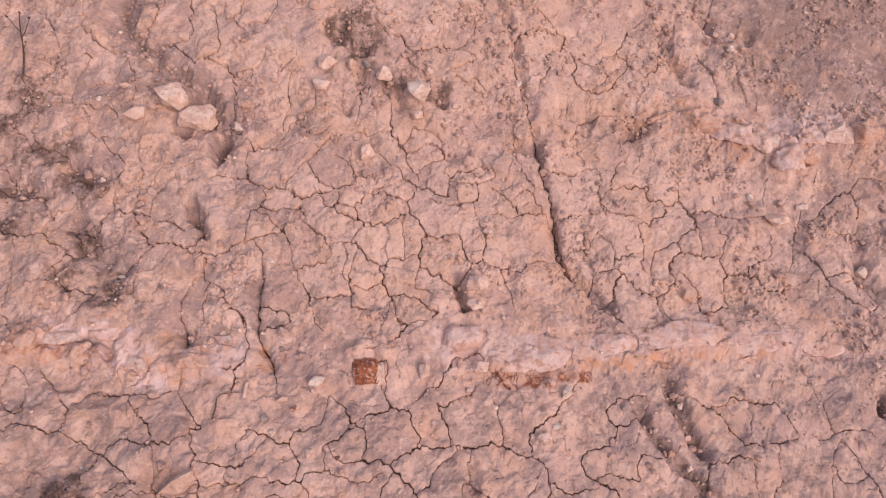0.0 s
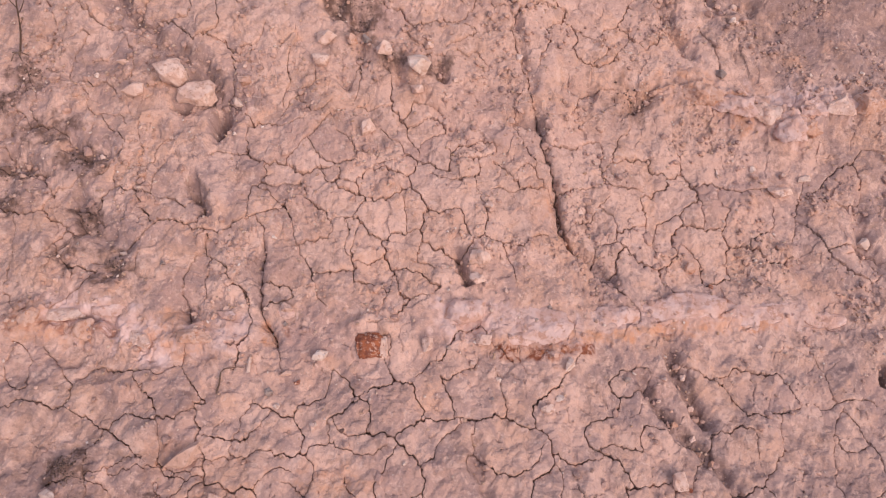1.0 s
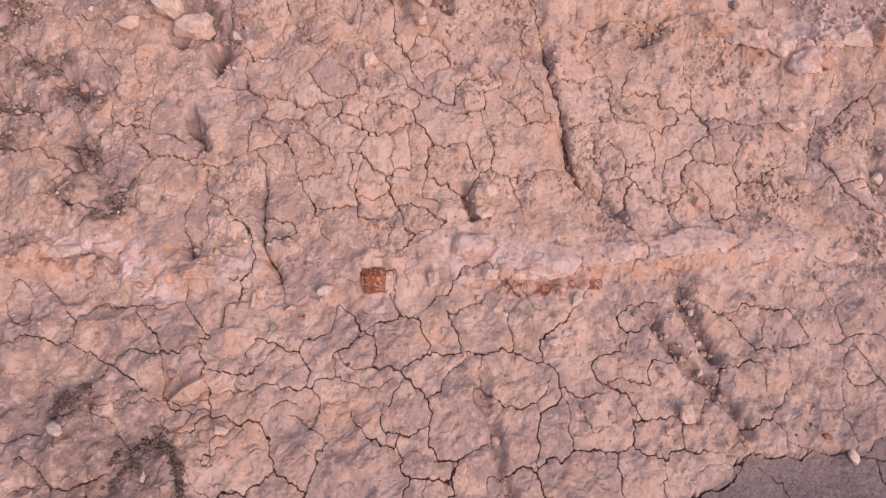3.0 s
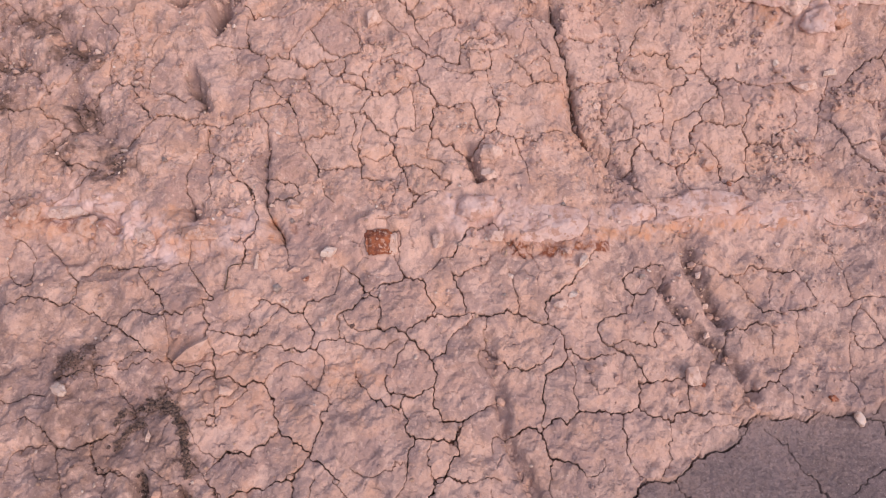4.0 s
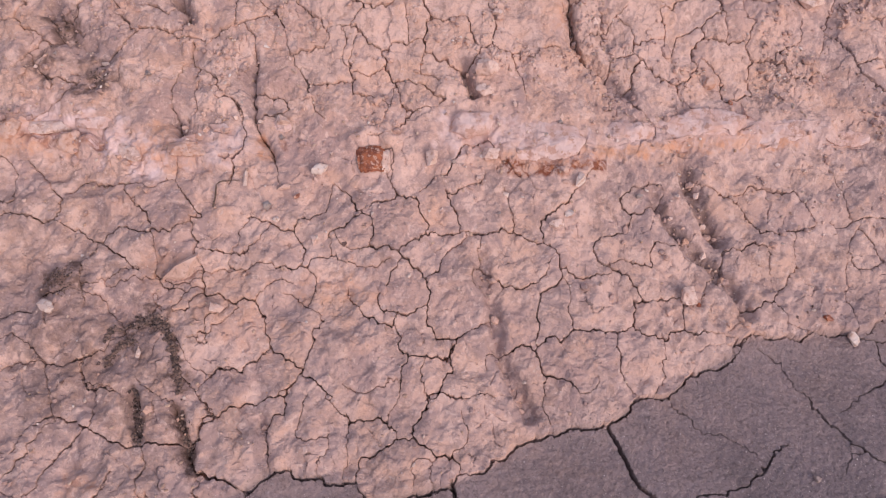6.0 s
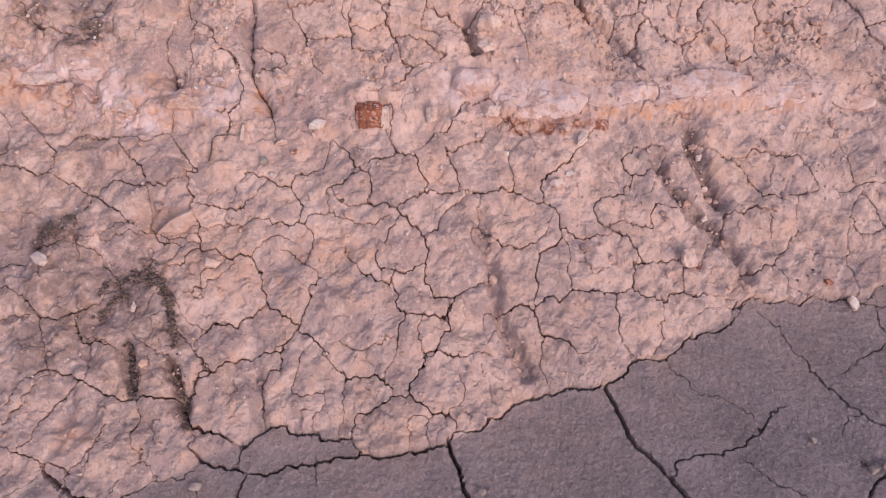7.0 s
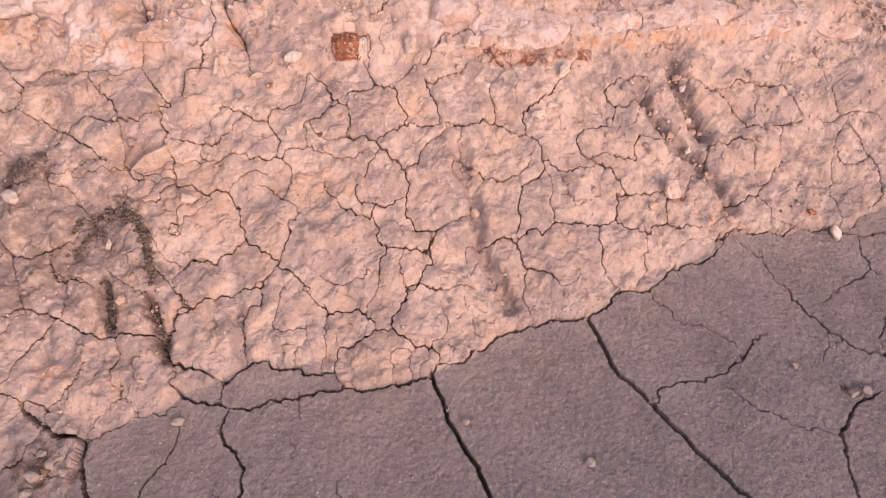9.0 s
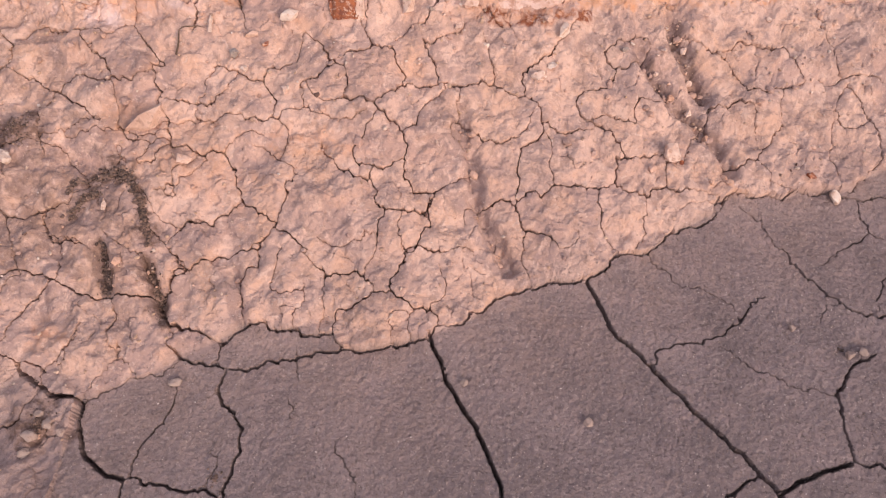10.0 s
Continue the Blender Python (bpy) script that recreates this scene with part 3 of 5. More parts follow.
crack(1, -0.776, 1.84, -0.757, 1.844, -0.759, 1.867)
crack(3, -0.963, 1.777, -0.939, 1.755, -0.921, 1.74, -0.9, 1.731)
crack(2, -0.9, 1.731, -0.876, 1.72, -0.845, 1.723, -0.831, 1.734)
crack(2, -1.08, 1.823, -1.06, 1.8, -1.045, 1.791, -1.044, 1.768)
crack(2, -1.039, 1.759, -1.033, 1.746, -1.036, 1.728, -1.042, 1.709, -1.039, 1.694, -1.055, 1.679)
crack(2, -0.964, 1.649, -0.955, 1.668, -0.945, 1.69, -0.936, 1.71, -0.96, 1.715)
crack(2, -0.866, 1.663, -0.852, 1.67, -0.847, 1.685)
crack(2, -0.829, 1.684, -0.809, 1.653)
crack(1, -0.806, 1.638, -0.802, 1.593)
crack(2, -0.573, 1.684, -0.564, 1.664, -0.548, 1.653, -0.55, 1.635, -0.53, 1.628)
crack(2, -0.54, 1.658, -0.518, 1.664, -0.499, 1.668)
crack(2, -0.545, 1.623, -0.541, 1.586)
crack(2, -0.554, 1.813, -0.543, 1.826, -0.534, 1.852)
crack(2, -0.461, 1.812, -0.468, 1.797, -0.498, 1.79)
crack(2, -0.4, 1.623, -0.401, 1.593, -0.392, 1.571)
crack(2, -0.502, 1.485, -0.485, 1.456, -0.472, 1.467, -0.444, 1.473, -0.414, 1.459)
crack(2, -0.827, 1.447, -0.815, 1.44, -0.802, 1.425)
crack(2, -1.058, 1.484, -1.035, 1.482, -1.012, 1.477, -0.988, 1.468)
crack(3, -1.116, 1.446, -1.111, 1.456, -1.097, 1.459, -1.1, 1.474, -1.087, 1.481)
crack(1, -1.064, 1.576, -1.046, 1.545, -1.056, 1.523, -1.051, 1.501, -1.035, 1.482)
crack(1, -0.908, 1.515, -0.876, 1.499, -0.846, 1.495)
crack(2, -0.936, 1.584, -0.912, 1.575, -0.89, 1.578)
crack(2, -0.135, 1.748, -0.097, 1.737, -0.093, 1.722, -0.08, 1.71)
crack(2, -0.08, 1.71, -0.086, 1.688)
crack(2, -0.08, 1.71, -0.029, 1.707, 0.024, 1.709, 0.077, 1.702)
crack(2, 0.075, 1.739, 0.063, 1.723)
crack(1, -0.015, 1.625, 0.03, 1.631, 0.075, 1.636)
crack(2, 0.097, 1.696, 0.084, 1.676, 0.069, 1.672)
crack(2, 0.311, 1.798, 0.321, 1.78, 0.346, 1.779, 0.332, 1.746, 0.301, 1.724)
crack(2, 0.285, 1.714, 0.294, 1.691, 0.281, 1.65)
crack(2, 0.348, 1.74, 0.371, 1.729, 0.372, 1.704, 0.354, 1.679, 0.368, 1.652, 0.382, 1.644)
crack(2, 0.371, 1.729, 0.404, 1.718, 0.419, 1.71)
crack(2, 0.363, 1.561, 0.376, 1.575, 0.399, 1.578)
crack(2, 0.194, 1.755, 0.241, 1.766, 0.281, 1.774, 0.322, 1.784)
crack(3, -0.129, 1.542, -0.125, 1.507, -0.132, 1.499, -0.11, 1.476, -0.1, 1.462, -0.091, 1.43)
crack(1, -0.132, 1.499, -0.161, 1.495)
crack(2, -0.378, 1.534, -0.364, 1.548, -0.342, 1.552)
crack(2, -0.336, 1.49, -0.352, 1.515, -0.367, 1.527)
crack(2, -0.339, 1.426, -0.326, 1.437, -0.312, 1.454, -0.303, 1.465)
crack(2, -0.038, 1.468, -0.009, 1.463, 0.008, 1.445, -0.005, 1.431, -0.031, 1.426)
crack(2, -0.089, 1.478, -0.074, 1.5, -0.053, 1.5)
crack(2, -0.218, 1.594, -0.213, 1.609, -0.207, 1.579)
crack(2, 0.479, 1.75, 0.511, 1.742, 0.524, 1.721, 0.546, 1.707, 0.56, 1.692)
crack(2, 0.488, 1.76, 0.516, 1.797, 0.527, 1.82)
crack(2, 0.438, 1.719, 0.449, 1.699, 0.452, 1.677)
crack(2, 0.561, 1.699, 0.594, 1.712, 0.599, 1.73)
crack(2, 0.398, 1.644, 0.452, 1.643, 0.479, 1.672)
crack(2, 0.745, 1.838, 0.756, 1.861, 0.768, 1.884)
crack(2, 0.739, 1.701, 0.75, 1.679)
crack(2, -1.087, 1.275, -1.069, 1.261, -1.047, 1.257, -1.011, 1.254, -0.978, 1.26)
crack(2, -1.047, 1.257, -1.042, 1.237)
crack(2, -0.978, 1.26, -0.975, 1.277, -0.963, 1.287, -0.955, 1.297, -0.965, 1.311, -0.979, 1.326, -0.993, 1.343)
crack(2, -0.978, 1.26, -0.95, 1.232, -0.912, 1.215)
crack(2, -1.051, 1.36, -1.013, 1.352, -0.993, 1.357)
crack(2, -1.103, 1.423, -1.083, 1.401, -1.082, 1.379)
crack(2, -0.955, 1.297, -0.94, 1.313)
crack(2, -0.898, 1.281, -0.891, 1.268, -0.852, 1.257, -0.836, 1.266, -0.838, 1.294, -0.814, 1.314)
crack(3, -0.814, 1.316, -0.792, 1.31, -0.763, 1.303, -0.75, 1.292, -0.728, 1.288, -0.718, 1.294, -0.719, 1.318)
crack(2, -0.814, 1.314, -0.818, 1.334)
crack(2, -0.728, 1.288, -0.704, 1.285, -0.67, 1.286, -0.647, 1.273, -0.626, 1.269)
crack(3, -0.745, 1.278, -0.736, 1.264, -0.722, 1.251, -0.715, 1.237, -0.698, 1.221)
crack(2, -0.698, 1.221, -0.694, 1.234, -0.655, 1.232, -0.633, 1.223, -0.615, 1.216)
crack(2, -0.614, 1.212, -0.592, 1.223, -0.591, 1.236)
crack(3, -0.614, 1.21, -0.576, 1.203, -0.543, 1.203, -0.526, 1.21, -0.511, 1.223, -0.487, 1.23)
crack(2, -0.698, 1.221, -0.719, 1.204, -0.742, 1.182, -0.756, 1.162, -0.776, 1.144)
crack(3, -0.576, 1.203, -0.565, 1.19, -0.569, 1.171, -0.566, 1.151, -0.552, 1.139, -0.555, 1.113)
crack(2, -0.537, 1.132, -0.519, 1.12, -0.51, 1.101, -0.491, 1.08, -0.474, 1.068, -0.462, 1.052, -0.457, 1.033)
crack(2, -0.601, 1.117, -0.609, 1.1, -0.612, 1.075, -0.603, 1.057)
crack(2, -0.847, 1.2, -0.864, 1.213, -0.883, 1.241, -0.9, 1.275)
crack(2, -0.887, 1.194, -0.903, 1.204, -0.92, 1.188, -0.929, 1.169)
crack(2, -0.887, 1.194, -0.849, 1.207)
crack(2, -0.901, 1.136, -0.871, 1.12, -0.843, 1.116, -0.816, 1.113, -0.827, 1.103, -0.837, 1.084, -0.84, 1.069, -0.865, 1.062)
crack(2, -1.027, 1.153, -1.034, 1.127, -1.032, 1.095)
crack(2, -0.737, 1.339, -0.734, 1.36, -0.718, 1.373, -0.72, 1.387)
crack(2, -0.796, 1.418, -0.801, 1.404, -0.82, 1.387)
crack(2, -0.758, 1.381, -0.76, 1.417)
crack(2, -0.521, 1.386, -0.486, 1.386, -0.468, 1.375, -0.441, 1.361)
crack(2, -0.486, 1.386, -0.489, 1.414, -0.496, 1.421)
crack(3, -0.441, 1.361, -0.414, 1.368, -0.385, 1.365)
crack(2, -0.441, 1.358, -0.437, 1.338, -0.454, 1.314, -0.471, 1.306, -0.479, 1.283, -0.475, 1.27)
crack(2, -0.454, 1.317, -0.416, 1.311)
crack(2, -0.475, 1.27, -0.476, 1.237)
crack(2, -0.475, 1.23, -0.451, 1.237, -0.431, 1.243, -0.391, 1.25)
crack(3, -0.411, 1.277, -0.398, 1.261, -0.38, 1.243, -0.368, 1.223, -0.364, 1.208)
crack(2, -0.385, 1.263, -0.372, 1.274, -0.361, 1.276)
crack(3, -0.392, 1.365, -0.391, 1.379, -0.38, 1.386)
crack(2, -0.385, 1.361, -0.366, 1.351)
crack(3, -0.432, 1.174, -0.426, 1.159, -0.433, 1.146, -0.429, 1.121, -0.431, 1.095, -0.432, 1.07, -0.431, 1.034)
crack(2, -0.428, 1.089, -0.403, 1.083, -0.377, 1.08, -0.359, 1.07, -0.355, 1.058, -0.374, 1.046, -0.425, 1.034)
crack(3, -0.382, 1.361, -0.367, 1.344, -0.334, 1.343, -0.3, 1.349, -0.279, 1.353)
crack(2, -0.328, 1.405, -0.313, 1.384, -0.298, 1.37, -0.272, 1.362, -0.246, 1.362, -0.223, 1.371, -0.212, 1.382)
crack(2, -0.224, 1.403, -0.213, 1.382)
crack(2, -0.257, 1.348, -0.256, 1.321, -0.27, 1.315)
crack(3, -0.27, 1.315, -0.242, 1.314, -0.218, 1.31)
crack(2, -0.292, 1.331, -0.27, 1.312, -0.255, 1.294, -0.227, 1.287, -0.21, 1.28)
crack(2, -0.218, 1.31, -0.2, 1.327, -0.18, 1.347)
crack(3, -0.218, 1.31, -0.21, 1.287, -0.194, 1.273, -0.198, 1.26, -0.211, 1.247, -0.222, 1.227)
crack(2, -0.194, 1.273, -0.171, 1.263, -0.129, 1.273, -0.109, 1.28)
crack(3, -0.222, 1.227, -0.203, 1.212, -0.185, 1.198, -0.175, 1.188, -0.152, 1.178)
crack(3, -0.152, 1.178, -0.148, 1.162, -0.147, 1.143, -0.134, 1.125, -0.124, 1.112, -0.126, 1.087)
crack(2, -0.152, 1.178, -0.135, 1.186, -0.115, 1.195, -0.081, 1.2)
crack(2, -0.158, 1.343, -0.13, 1.337, -0.099, 1.324, -0.088, 1.324)
crack(3, -0.088, 1.324, -0.071, 1.334, -0.07, 1.347, -0.064, 1.364)
crack(3, -0.11, 1.402, -0.095, 1.378, -0.064, 1.364, -0.025, 1.354, 0.003, 1.342, 0.017, 1.343, 0.018, 1.377)
crack(2, 0.011, 1.397, 0.025, 1.387, 0.054, 1.403, 0.083, 1.409)
crack(3, -0.088, 1.324, -0.081, 1.307, -0.081, 1.293, -0.06, 1.276, -0.049, 1.261, -0.04, 1.245)
crack(2, -0.088, 1.293, -0.105, 1.293, -0.109, 1.28, -0.099, 1.267)
crack(3, -0.04, 1.245, -0.053, 1.228, -0.053, 1.215, -0.06, 1.202, -0.053, 1.176)
crack(2, -0.04, 1.241, -0.012, 1.238, 0.009, 1.247, 0.029, 1.25)
crack(2, 0.029, 1.25, 0.047, 1.232, 0.052, 1.206, 0.062, 1.187, 0.065, 1.181)
crack(3, -0.053, 1.176, -0.031, 1.164, 0, 1.15, 0.02, 1.147, 0.041, 1.148)
crack(2, 0.065, 1.181, 0.061, 1.162, 0.041, 1.148)
crack(2, 0.065, 1.181, 0.089, 1.185, 0.107, 1.177)
crack(3, 0.099, 1.261, 0.105, 1.229, 0.096, 1.189)
crack(2, 0.086, 1.287, 0.092, 1.267)
crack(2, 0.116, 1.174, 0.137, 1.172, 0.164, 1.171, 0.199, 1.178)
crack(2, 0.133, 1.178, 0.143, 1.154, 0.149, 1.135)
crack(2, -0.354, 1.323, -0.346, 1.309, -0.342, 1.285)
crack(2, -0.342, 1.282, -0.316, 1.262, -0.294, 1.248, -0.279, 1.226)
crack(2, -0.245, 1.228, -0.222, 1.227)
crack(2, -0.235, 1.215, -0.23, 1.195, -0.236, 1.176)
crack(2, -0.219, 1.169, -0.218, 1.144, -0.216, 1.106, -0.212, 1.081)
crack(2, -0.344, 1.171, -0.324, 1.177, -0.29, 1.183, -0.271, 1.196)
crack(2, -0.348, 1.171, -0.346, 1.152)
crack(3, -0.329, 1.145, -0.325, 1.126, -0.313, 1.107, -0.308, 1.082)
crack(2, -0.31, 1.107, -0.28, 1.11, -0.246, 1.113, -0.226, 1.109)
crack(2, -0.212, 1.081, -0.192, 1.081, -0.166, 1.075)
crack(2, -0.194, 1.125, -0.167, 1.131, -0.147, 1.137)
crack(2, -0.12, 1.112, -0.094, 1.113, -0.067, 1.107)
crack(2, -0.067, 1.107, -0.047, 1.094, -0.04, 1.082, -0.014, 1.074, -0.027, 1.058)
crack(2, -0.113, 1.075, -0.106, 1.057, -0.093, 1.045)
crack(2, -0.06, 1.17, -0.067, 1.144)
crack(2, 0.024, 1.316, 0.045, 1.32, 0.066, 1.326, 0.088, 1.334, 0.089, 1.361)
crack(2, 0.053, 1.372, 0.082, 1.377, 0.104, 1.38)
crack(2, 0.173, 1.332, 0.186, 1.316, 0.2, 1.307)
crack(2, 0.178, 1.303, 0.221, 1.308, 0.25, 1.31)
crack(2, 0.231, 1.349, 0.244, 1.33)
crack(2, 0.206, 1.41, 0.226, 1.383, 0.232, 1.363)
crack(2, 0.272, 1.417, 0.317, 1.422, 0.348, 1.431)
crack(2, 0.285, 1.302, 0.315, 1.307, 0.346, 1.324)
crack(1, 0.3, 1.221, 0.338, 1.238, 0.371, 1.263)
crack(3, 0.261, 1.304, 0.274, 1.285, 0.277, 1.252, 0.279, 1.226, 0.298, 1.201, 0.31, 1.178, 0.32, 1.155)
crack(3, 0.4, 1.382, 0.4, 1.358, 0.412, 1.331)
crack(2, 0.412, 1.328, 0.457, 1.335, 0.484, 1.335)
crack(2, 0.451, 1.445, 0.444, 1.422, 0.433, 1.393)
crack(2, 0.449, 1.395, 0.496, 1.408, 0.535, 1.415)
crack(2, 0.535, 1.415, 0.528, 1.394, 0.537, 1.377, 0.573, 1.37, 0.599, 1.374, 0.612, 1.384)
crack(2, 0.573, 1.37, 0.578, 1.353, 0.555, 1.343, 0.54, 1.339, 0.523, 1.325, 0.5, 1.321)
crack(2, 0.5, 1.321, 0.5, 1.294, 0.509, 1.275)
crack(2, 0.61, 1.423, 0.615, 1.402, 0.616, 1.382)
crack(3, 0.617, 1.384, 0.629, 1.368, 0.634, 1.347, 0.643, 1.341, 0.648, 1.327, 0.643, 1.311)
crack(2, 0.643, 1.345, 0.667, 1.355, 0.696, 1.353, 0.739, 1.34, 0.767, 1.336)
crack(2, 0.643, 1.311, 0.615, 1.299, 0.598, 1.285)
crack(3, 0.593, 1.283, 0.597, 1.258)
crack(2, 0.597, 1.279, 0.56, 1.271, 0.534, 1.261, 0.527, 1.244)
crack(2, 0.597, 1.258, 0.578, 1.245, 0.566, 1.231, 0.565, 1.205, 0.568, 1.179)
crack(2, 0.596, 1.252, 0.629, 1.25, 0.656, 1.24, 0.686, 1.244)
crack(2, 0.713, 1.274, 0.701, 1.247, 0.691, 1.234)
crack(3, 0.691, 1.234, 0.7, 1.221, 0.711, 1.208, 0.696, 1.194, 0.694, 1.168, 0.693, 1.149, 0.697, 1.13)
crack(2, 0.711, 1.208, 0.737, 1.206, 0.755, 1.202)
crack(2, 0.755, 1.202, 0.761, 1.219, 0.784, 1.229, 0.809, 1.243, 0.822, 1.25)
crack(2, 0.755, 1.202, 0.783, 1.183, 0.794, 1.17, 0.829, 1.165)
crack(2, 0.697, 1.13, 0.664, 1.12, 0.628, 1.115, 0.625, 1.134, 0.626, 1.167)
crack(3, 0.424, 1.243, 0.425, 1.224, 0.419, 1.197)
crack(2, 0.391, 1.197, 0.419, 1.195, 0.446, 1.186, 0.464, 1.176)
crack(2, 0.425, 1.224, 0.459, 1.234, 0.484, 1.251)
crack(2, 0.432, 1.191, 0.422, 1.165, 0.416, 1.133, 0.391, 1.129)
crack(2, 0.464, 1.176, 0.465, 1.163, 0.493, 1.154, 0.521, 1.149, 0.527, 1.12)
crack(2, 0.522, 1.152, 0.544, 1.159, 0.56, 1.176, 0.575, 1.179)
crack(2, 0.915, 1.332, 0.902, 1.305, 0.893, 1.278)
crack(2, 1.086, 1.431, 1.067, 1.413, 1.042, 1.406, 1.008, 1.386, 0.984, 1.367)
crack(2, 1.067, 1.413, 1.078, 1.396, 1.081, 1.376, 1.073, 1.341)
crack(2, 0.987, 1.326, 1.007, 1.313, 1.026, 1.3, 1.03, 1.287)
crack(3, 0.915, 1.265, 0.939, 1.238, 0.95, 1.212, 0.963, 1.186)
crack(2, 0.963, 1.186, 0.994, 1.168, 1.031, 1.142)
crack(2, 0.954, 1.208, 0.989, 1.206, 1.042, 1.214)
crack(2, 1.056, 1.182, 1.08, 1.163)
crack(1, 0.641, 1.327, 0.652, 1.307, 0.649, 1.286)
crack(1, 0.697, 1.314, 0.702, 1.298, 0.723, 1.29)
crack(2, -0.467, 1.068, -0.456, 1.046, -0.45, 1.025)
crack(2, -0.45, 1.025, -0.445, 1.003, -0.448, 0.973, -0.456, 0.961, -0.473, 0.95)
crack(2, -0.473, 0.95, -0.499, 0.952)
crack(2, -0.473, 0.947, -0.465, 0.932, -0.475, 0.909, -0.475, 0.892)
crack(3, -0.431, 1.034, -0.423, 1.016, -0.408, 0.998, -0.393, 0.974, -0.385, 0.956)
crack(2, -0.929, 0.928, -0.926, 0.893, -0.919, 0.87, -0.941, 0.857, -0.965, 0.876, -0.982, 0.892)
crack(2, -0.961, 0.82, -0.941, 0.834, -0.936, 0.839, -0.904, 0.834, -0.871, 0.827, -0.846, 0.824)
crack(2, -0.106, 1.051, -0.089, 1.045, -0.093, 1.027, -0.112, 1.014, -0.125, 1.002)
crack(2, -0.127, 0.955, -0.13, 0.926)
crack(2, 0.076, 0.996, 0.056, 0.983, 0.023, 0.976, 0.01, 0.958, -0.003, 0.937, -0.022, 0.916)
crack(2, 0.069, 0.996, 0.088, 0.979, 0.1, 0.956)
crack(2, -0.890, 0.646, -0.868, 0.651, -0.830, 0.655, -0.836, 0.676, -0.813, 0.678)
crack(1, -0.891, 0.550, -0.874, 0.558, -0.826, 0.559)
crack(2, -0.742, 0.558, -0.747, 0.537, -0.734, 0.511, -0.725, 0.503, -0.685, 0.500, -0.666, 0.494)
crack(1, -0.618, 0.676, -0.607, 0.659, -0.593, 0.651)
crack(1, -0.626, 0.635, -0.607, 0.654)
crack(2, -0.516, 0.679, -0.536, 0.664, -0.560, 0.649)
crack(1, -0.539, 0.594, -0.517, 0.587, -0.499, 0.587, -0.493, 0.614, -0.463, 0.634)
crack(1, -0.530, 0.546, -0.485, 0.533, -0.456, 0.545)
crack(2, -0.800, 0.423, -0.813, 0.410, -0.819, 0.391, -0.833, 0.380, -0.841, 0.366, -0.853, 0.350)
crack(2, -0.508, 0.483, -0.488, 0.459, -0.476, 0.451, -0.501, 0.438, -0.500, 0.413, -0.523, 0.407)
crack(1, -0.658, 0.357, -0.668, 0.333, -0.681, 0.312, -0.678, 0.291, -0.694, 0.284)
crack(2, -0.592, 0.321, -0.586, 0.309, -0.590, 0.292)
crack(2, -0.862, 0.911, -0.844, 0.889, -0.830, 0.876, -0.823, 0.852, -0.829, 0.839, -0.843, 0.825)
crack(2, -0.766, 0.910, -0.737, 0.904, -0.701, 0.895, -0.648, 0.887)
crack(3, -0.698, 0.897, -0.681, 0.870)
crack(2, -0.669, 0.868, -0.635, 0.817, -0.627, 0.798)
crack(2, -0.614, 0.732, -0.605, 0.705, -0.596, 0.694, -0.552, 0.684)
crack(1, -0.715, 0.697, -0.670, 0.701, -0.657, 0.708, -0.611, 0.711)
crack(2, 0.192, 1.719, 0.219, 1.587, 0.230, 1.526, 0.250, 1.429, 0.271, 1.367, 0.283, 1.264, 0.295, 1.218, 0.324, 1.148, 0.377, 1.114, 0.435, 1.069)


def run_on():
    """Cracks that end in the open go on as a hair until they meet another."""
    buckets = {}
    for k, p in enumerate(DRAWN):
        for q in p:
            buckets.setdefault((int(q[0] // 0.01), int(q[1] // 0.01)), []).append((k, q[0], q[1]))

    def meets(k, x, y, reach):
        i, j = int(x // 0.01), int(y // 0.01)
        for a in (i - 1, i, i + 1):
            for b in (j - 1, j, j + 1):
                for other, u, v in buckets.get((a, b), ()):
                    if other != k and math.hypot(u - x, v - y) < reach:
                        return (u, v)
        return None

    for k, p in enumerate(list(DRAWN)):
        for end, back in ((p[0], p[min(5, len(p) - 1)]), (p[-1], p[max(-6, -len(p))])):
            x, y = end
            touch = meets(k, x, y, 0.010)
            if touch:
                if math.hypot(touch[0] - x, touch[1] - y) > 0.001:
                    crack(1, x, y, *touch)
                continue
            if y < np.interp(x, FOOT[:, 0], FOOT[:, 1]) + 0.01:
                continue
            turn, way = math.atan2(y - back[1], x - back[0]), []
            for step in range(9):
                turn += wander.gauss(0, 0.28)
                x, y = x + 0.007 * math.cos(turn), y + 0.007 * math.sin(turn)
                way += [x, y]
                hit = meets(k, x, y, 0.009)
                if hit:
                    way += hit
                    break
            crack(1, *end, *way)
            for q in DRAWN[-1]:
                buckets.setdefault((int(q[0] // 0.01), int(q[1] // 0.01)), []).append((len(DRAWN) - 1, q[0], q[1]))


run_on()
rill(0.014, 0.018, 0.160, 1.859, 0.195, 1.770, 0.219, 1.638, 0.237, 1.553, 0.252, 1.440, 0.273, 1.332, 0.280, 1.239, 0.306, 1.192, 0.345, 1.158)
rill(0.012, 0.018, 0.268, 1.226, 0.306, 1.192, 0.345, 1.158, 0.377, 1.134, 0.41, 1.118)
rill(0.018, 0.026, 0.520, 0.960, 0.543, 0.900, 0.561, 0.855, 0.580, 0.825)
rill(0.015, 0.024, 0.437, 0.905, 0.495, 0.822, 0.552, 0.775, 0.606, 0.727, 0.626, 0.672)
rill(0.014, 0.024, 0.054, 0.754, 0.053, 0.711, 0.079, 0.647, 0.082, 0.572, 0.119, 0.499, 0.145, 0.458)
rill(0.030, 0.030, -0.873, 1.885, -0.842, 1.777, -0.776, 1.721, -0.707, 1.667, -0.629, 1.604, -0.573, 1.544, -0.554, 1.457)
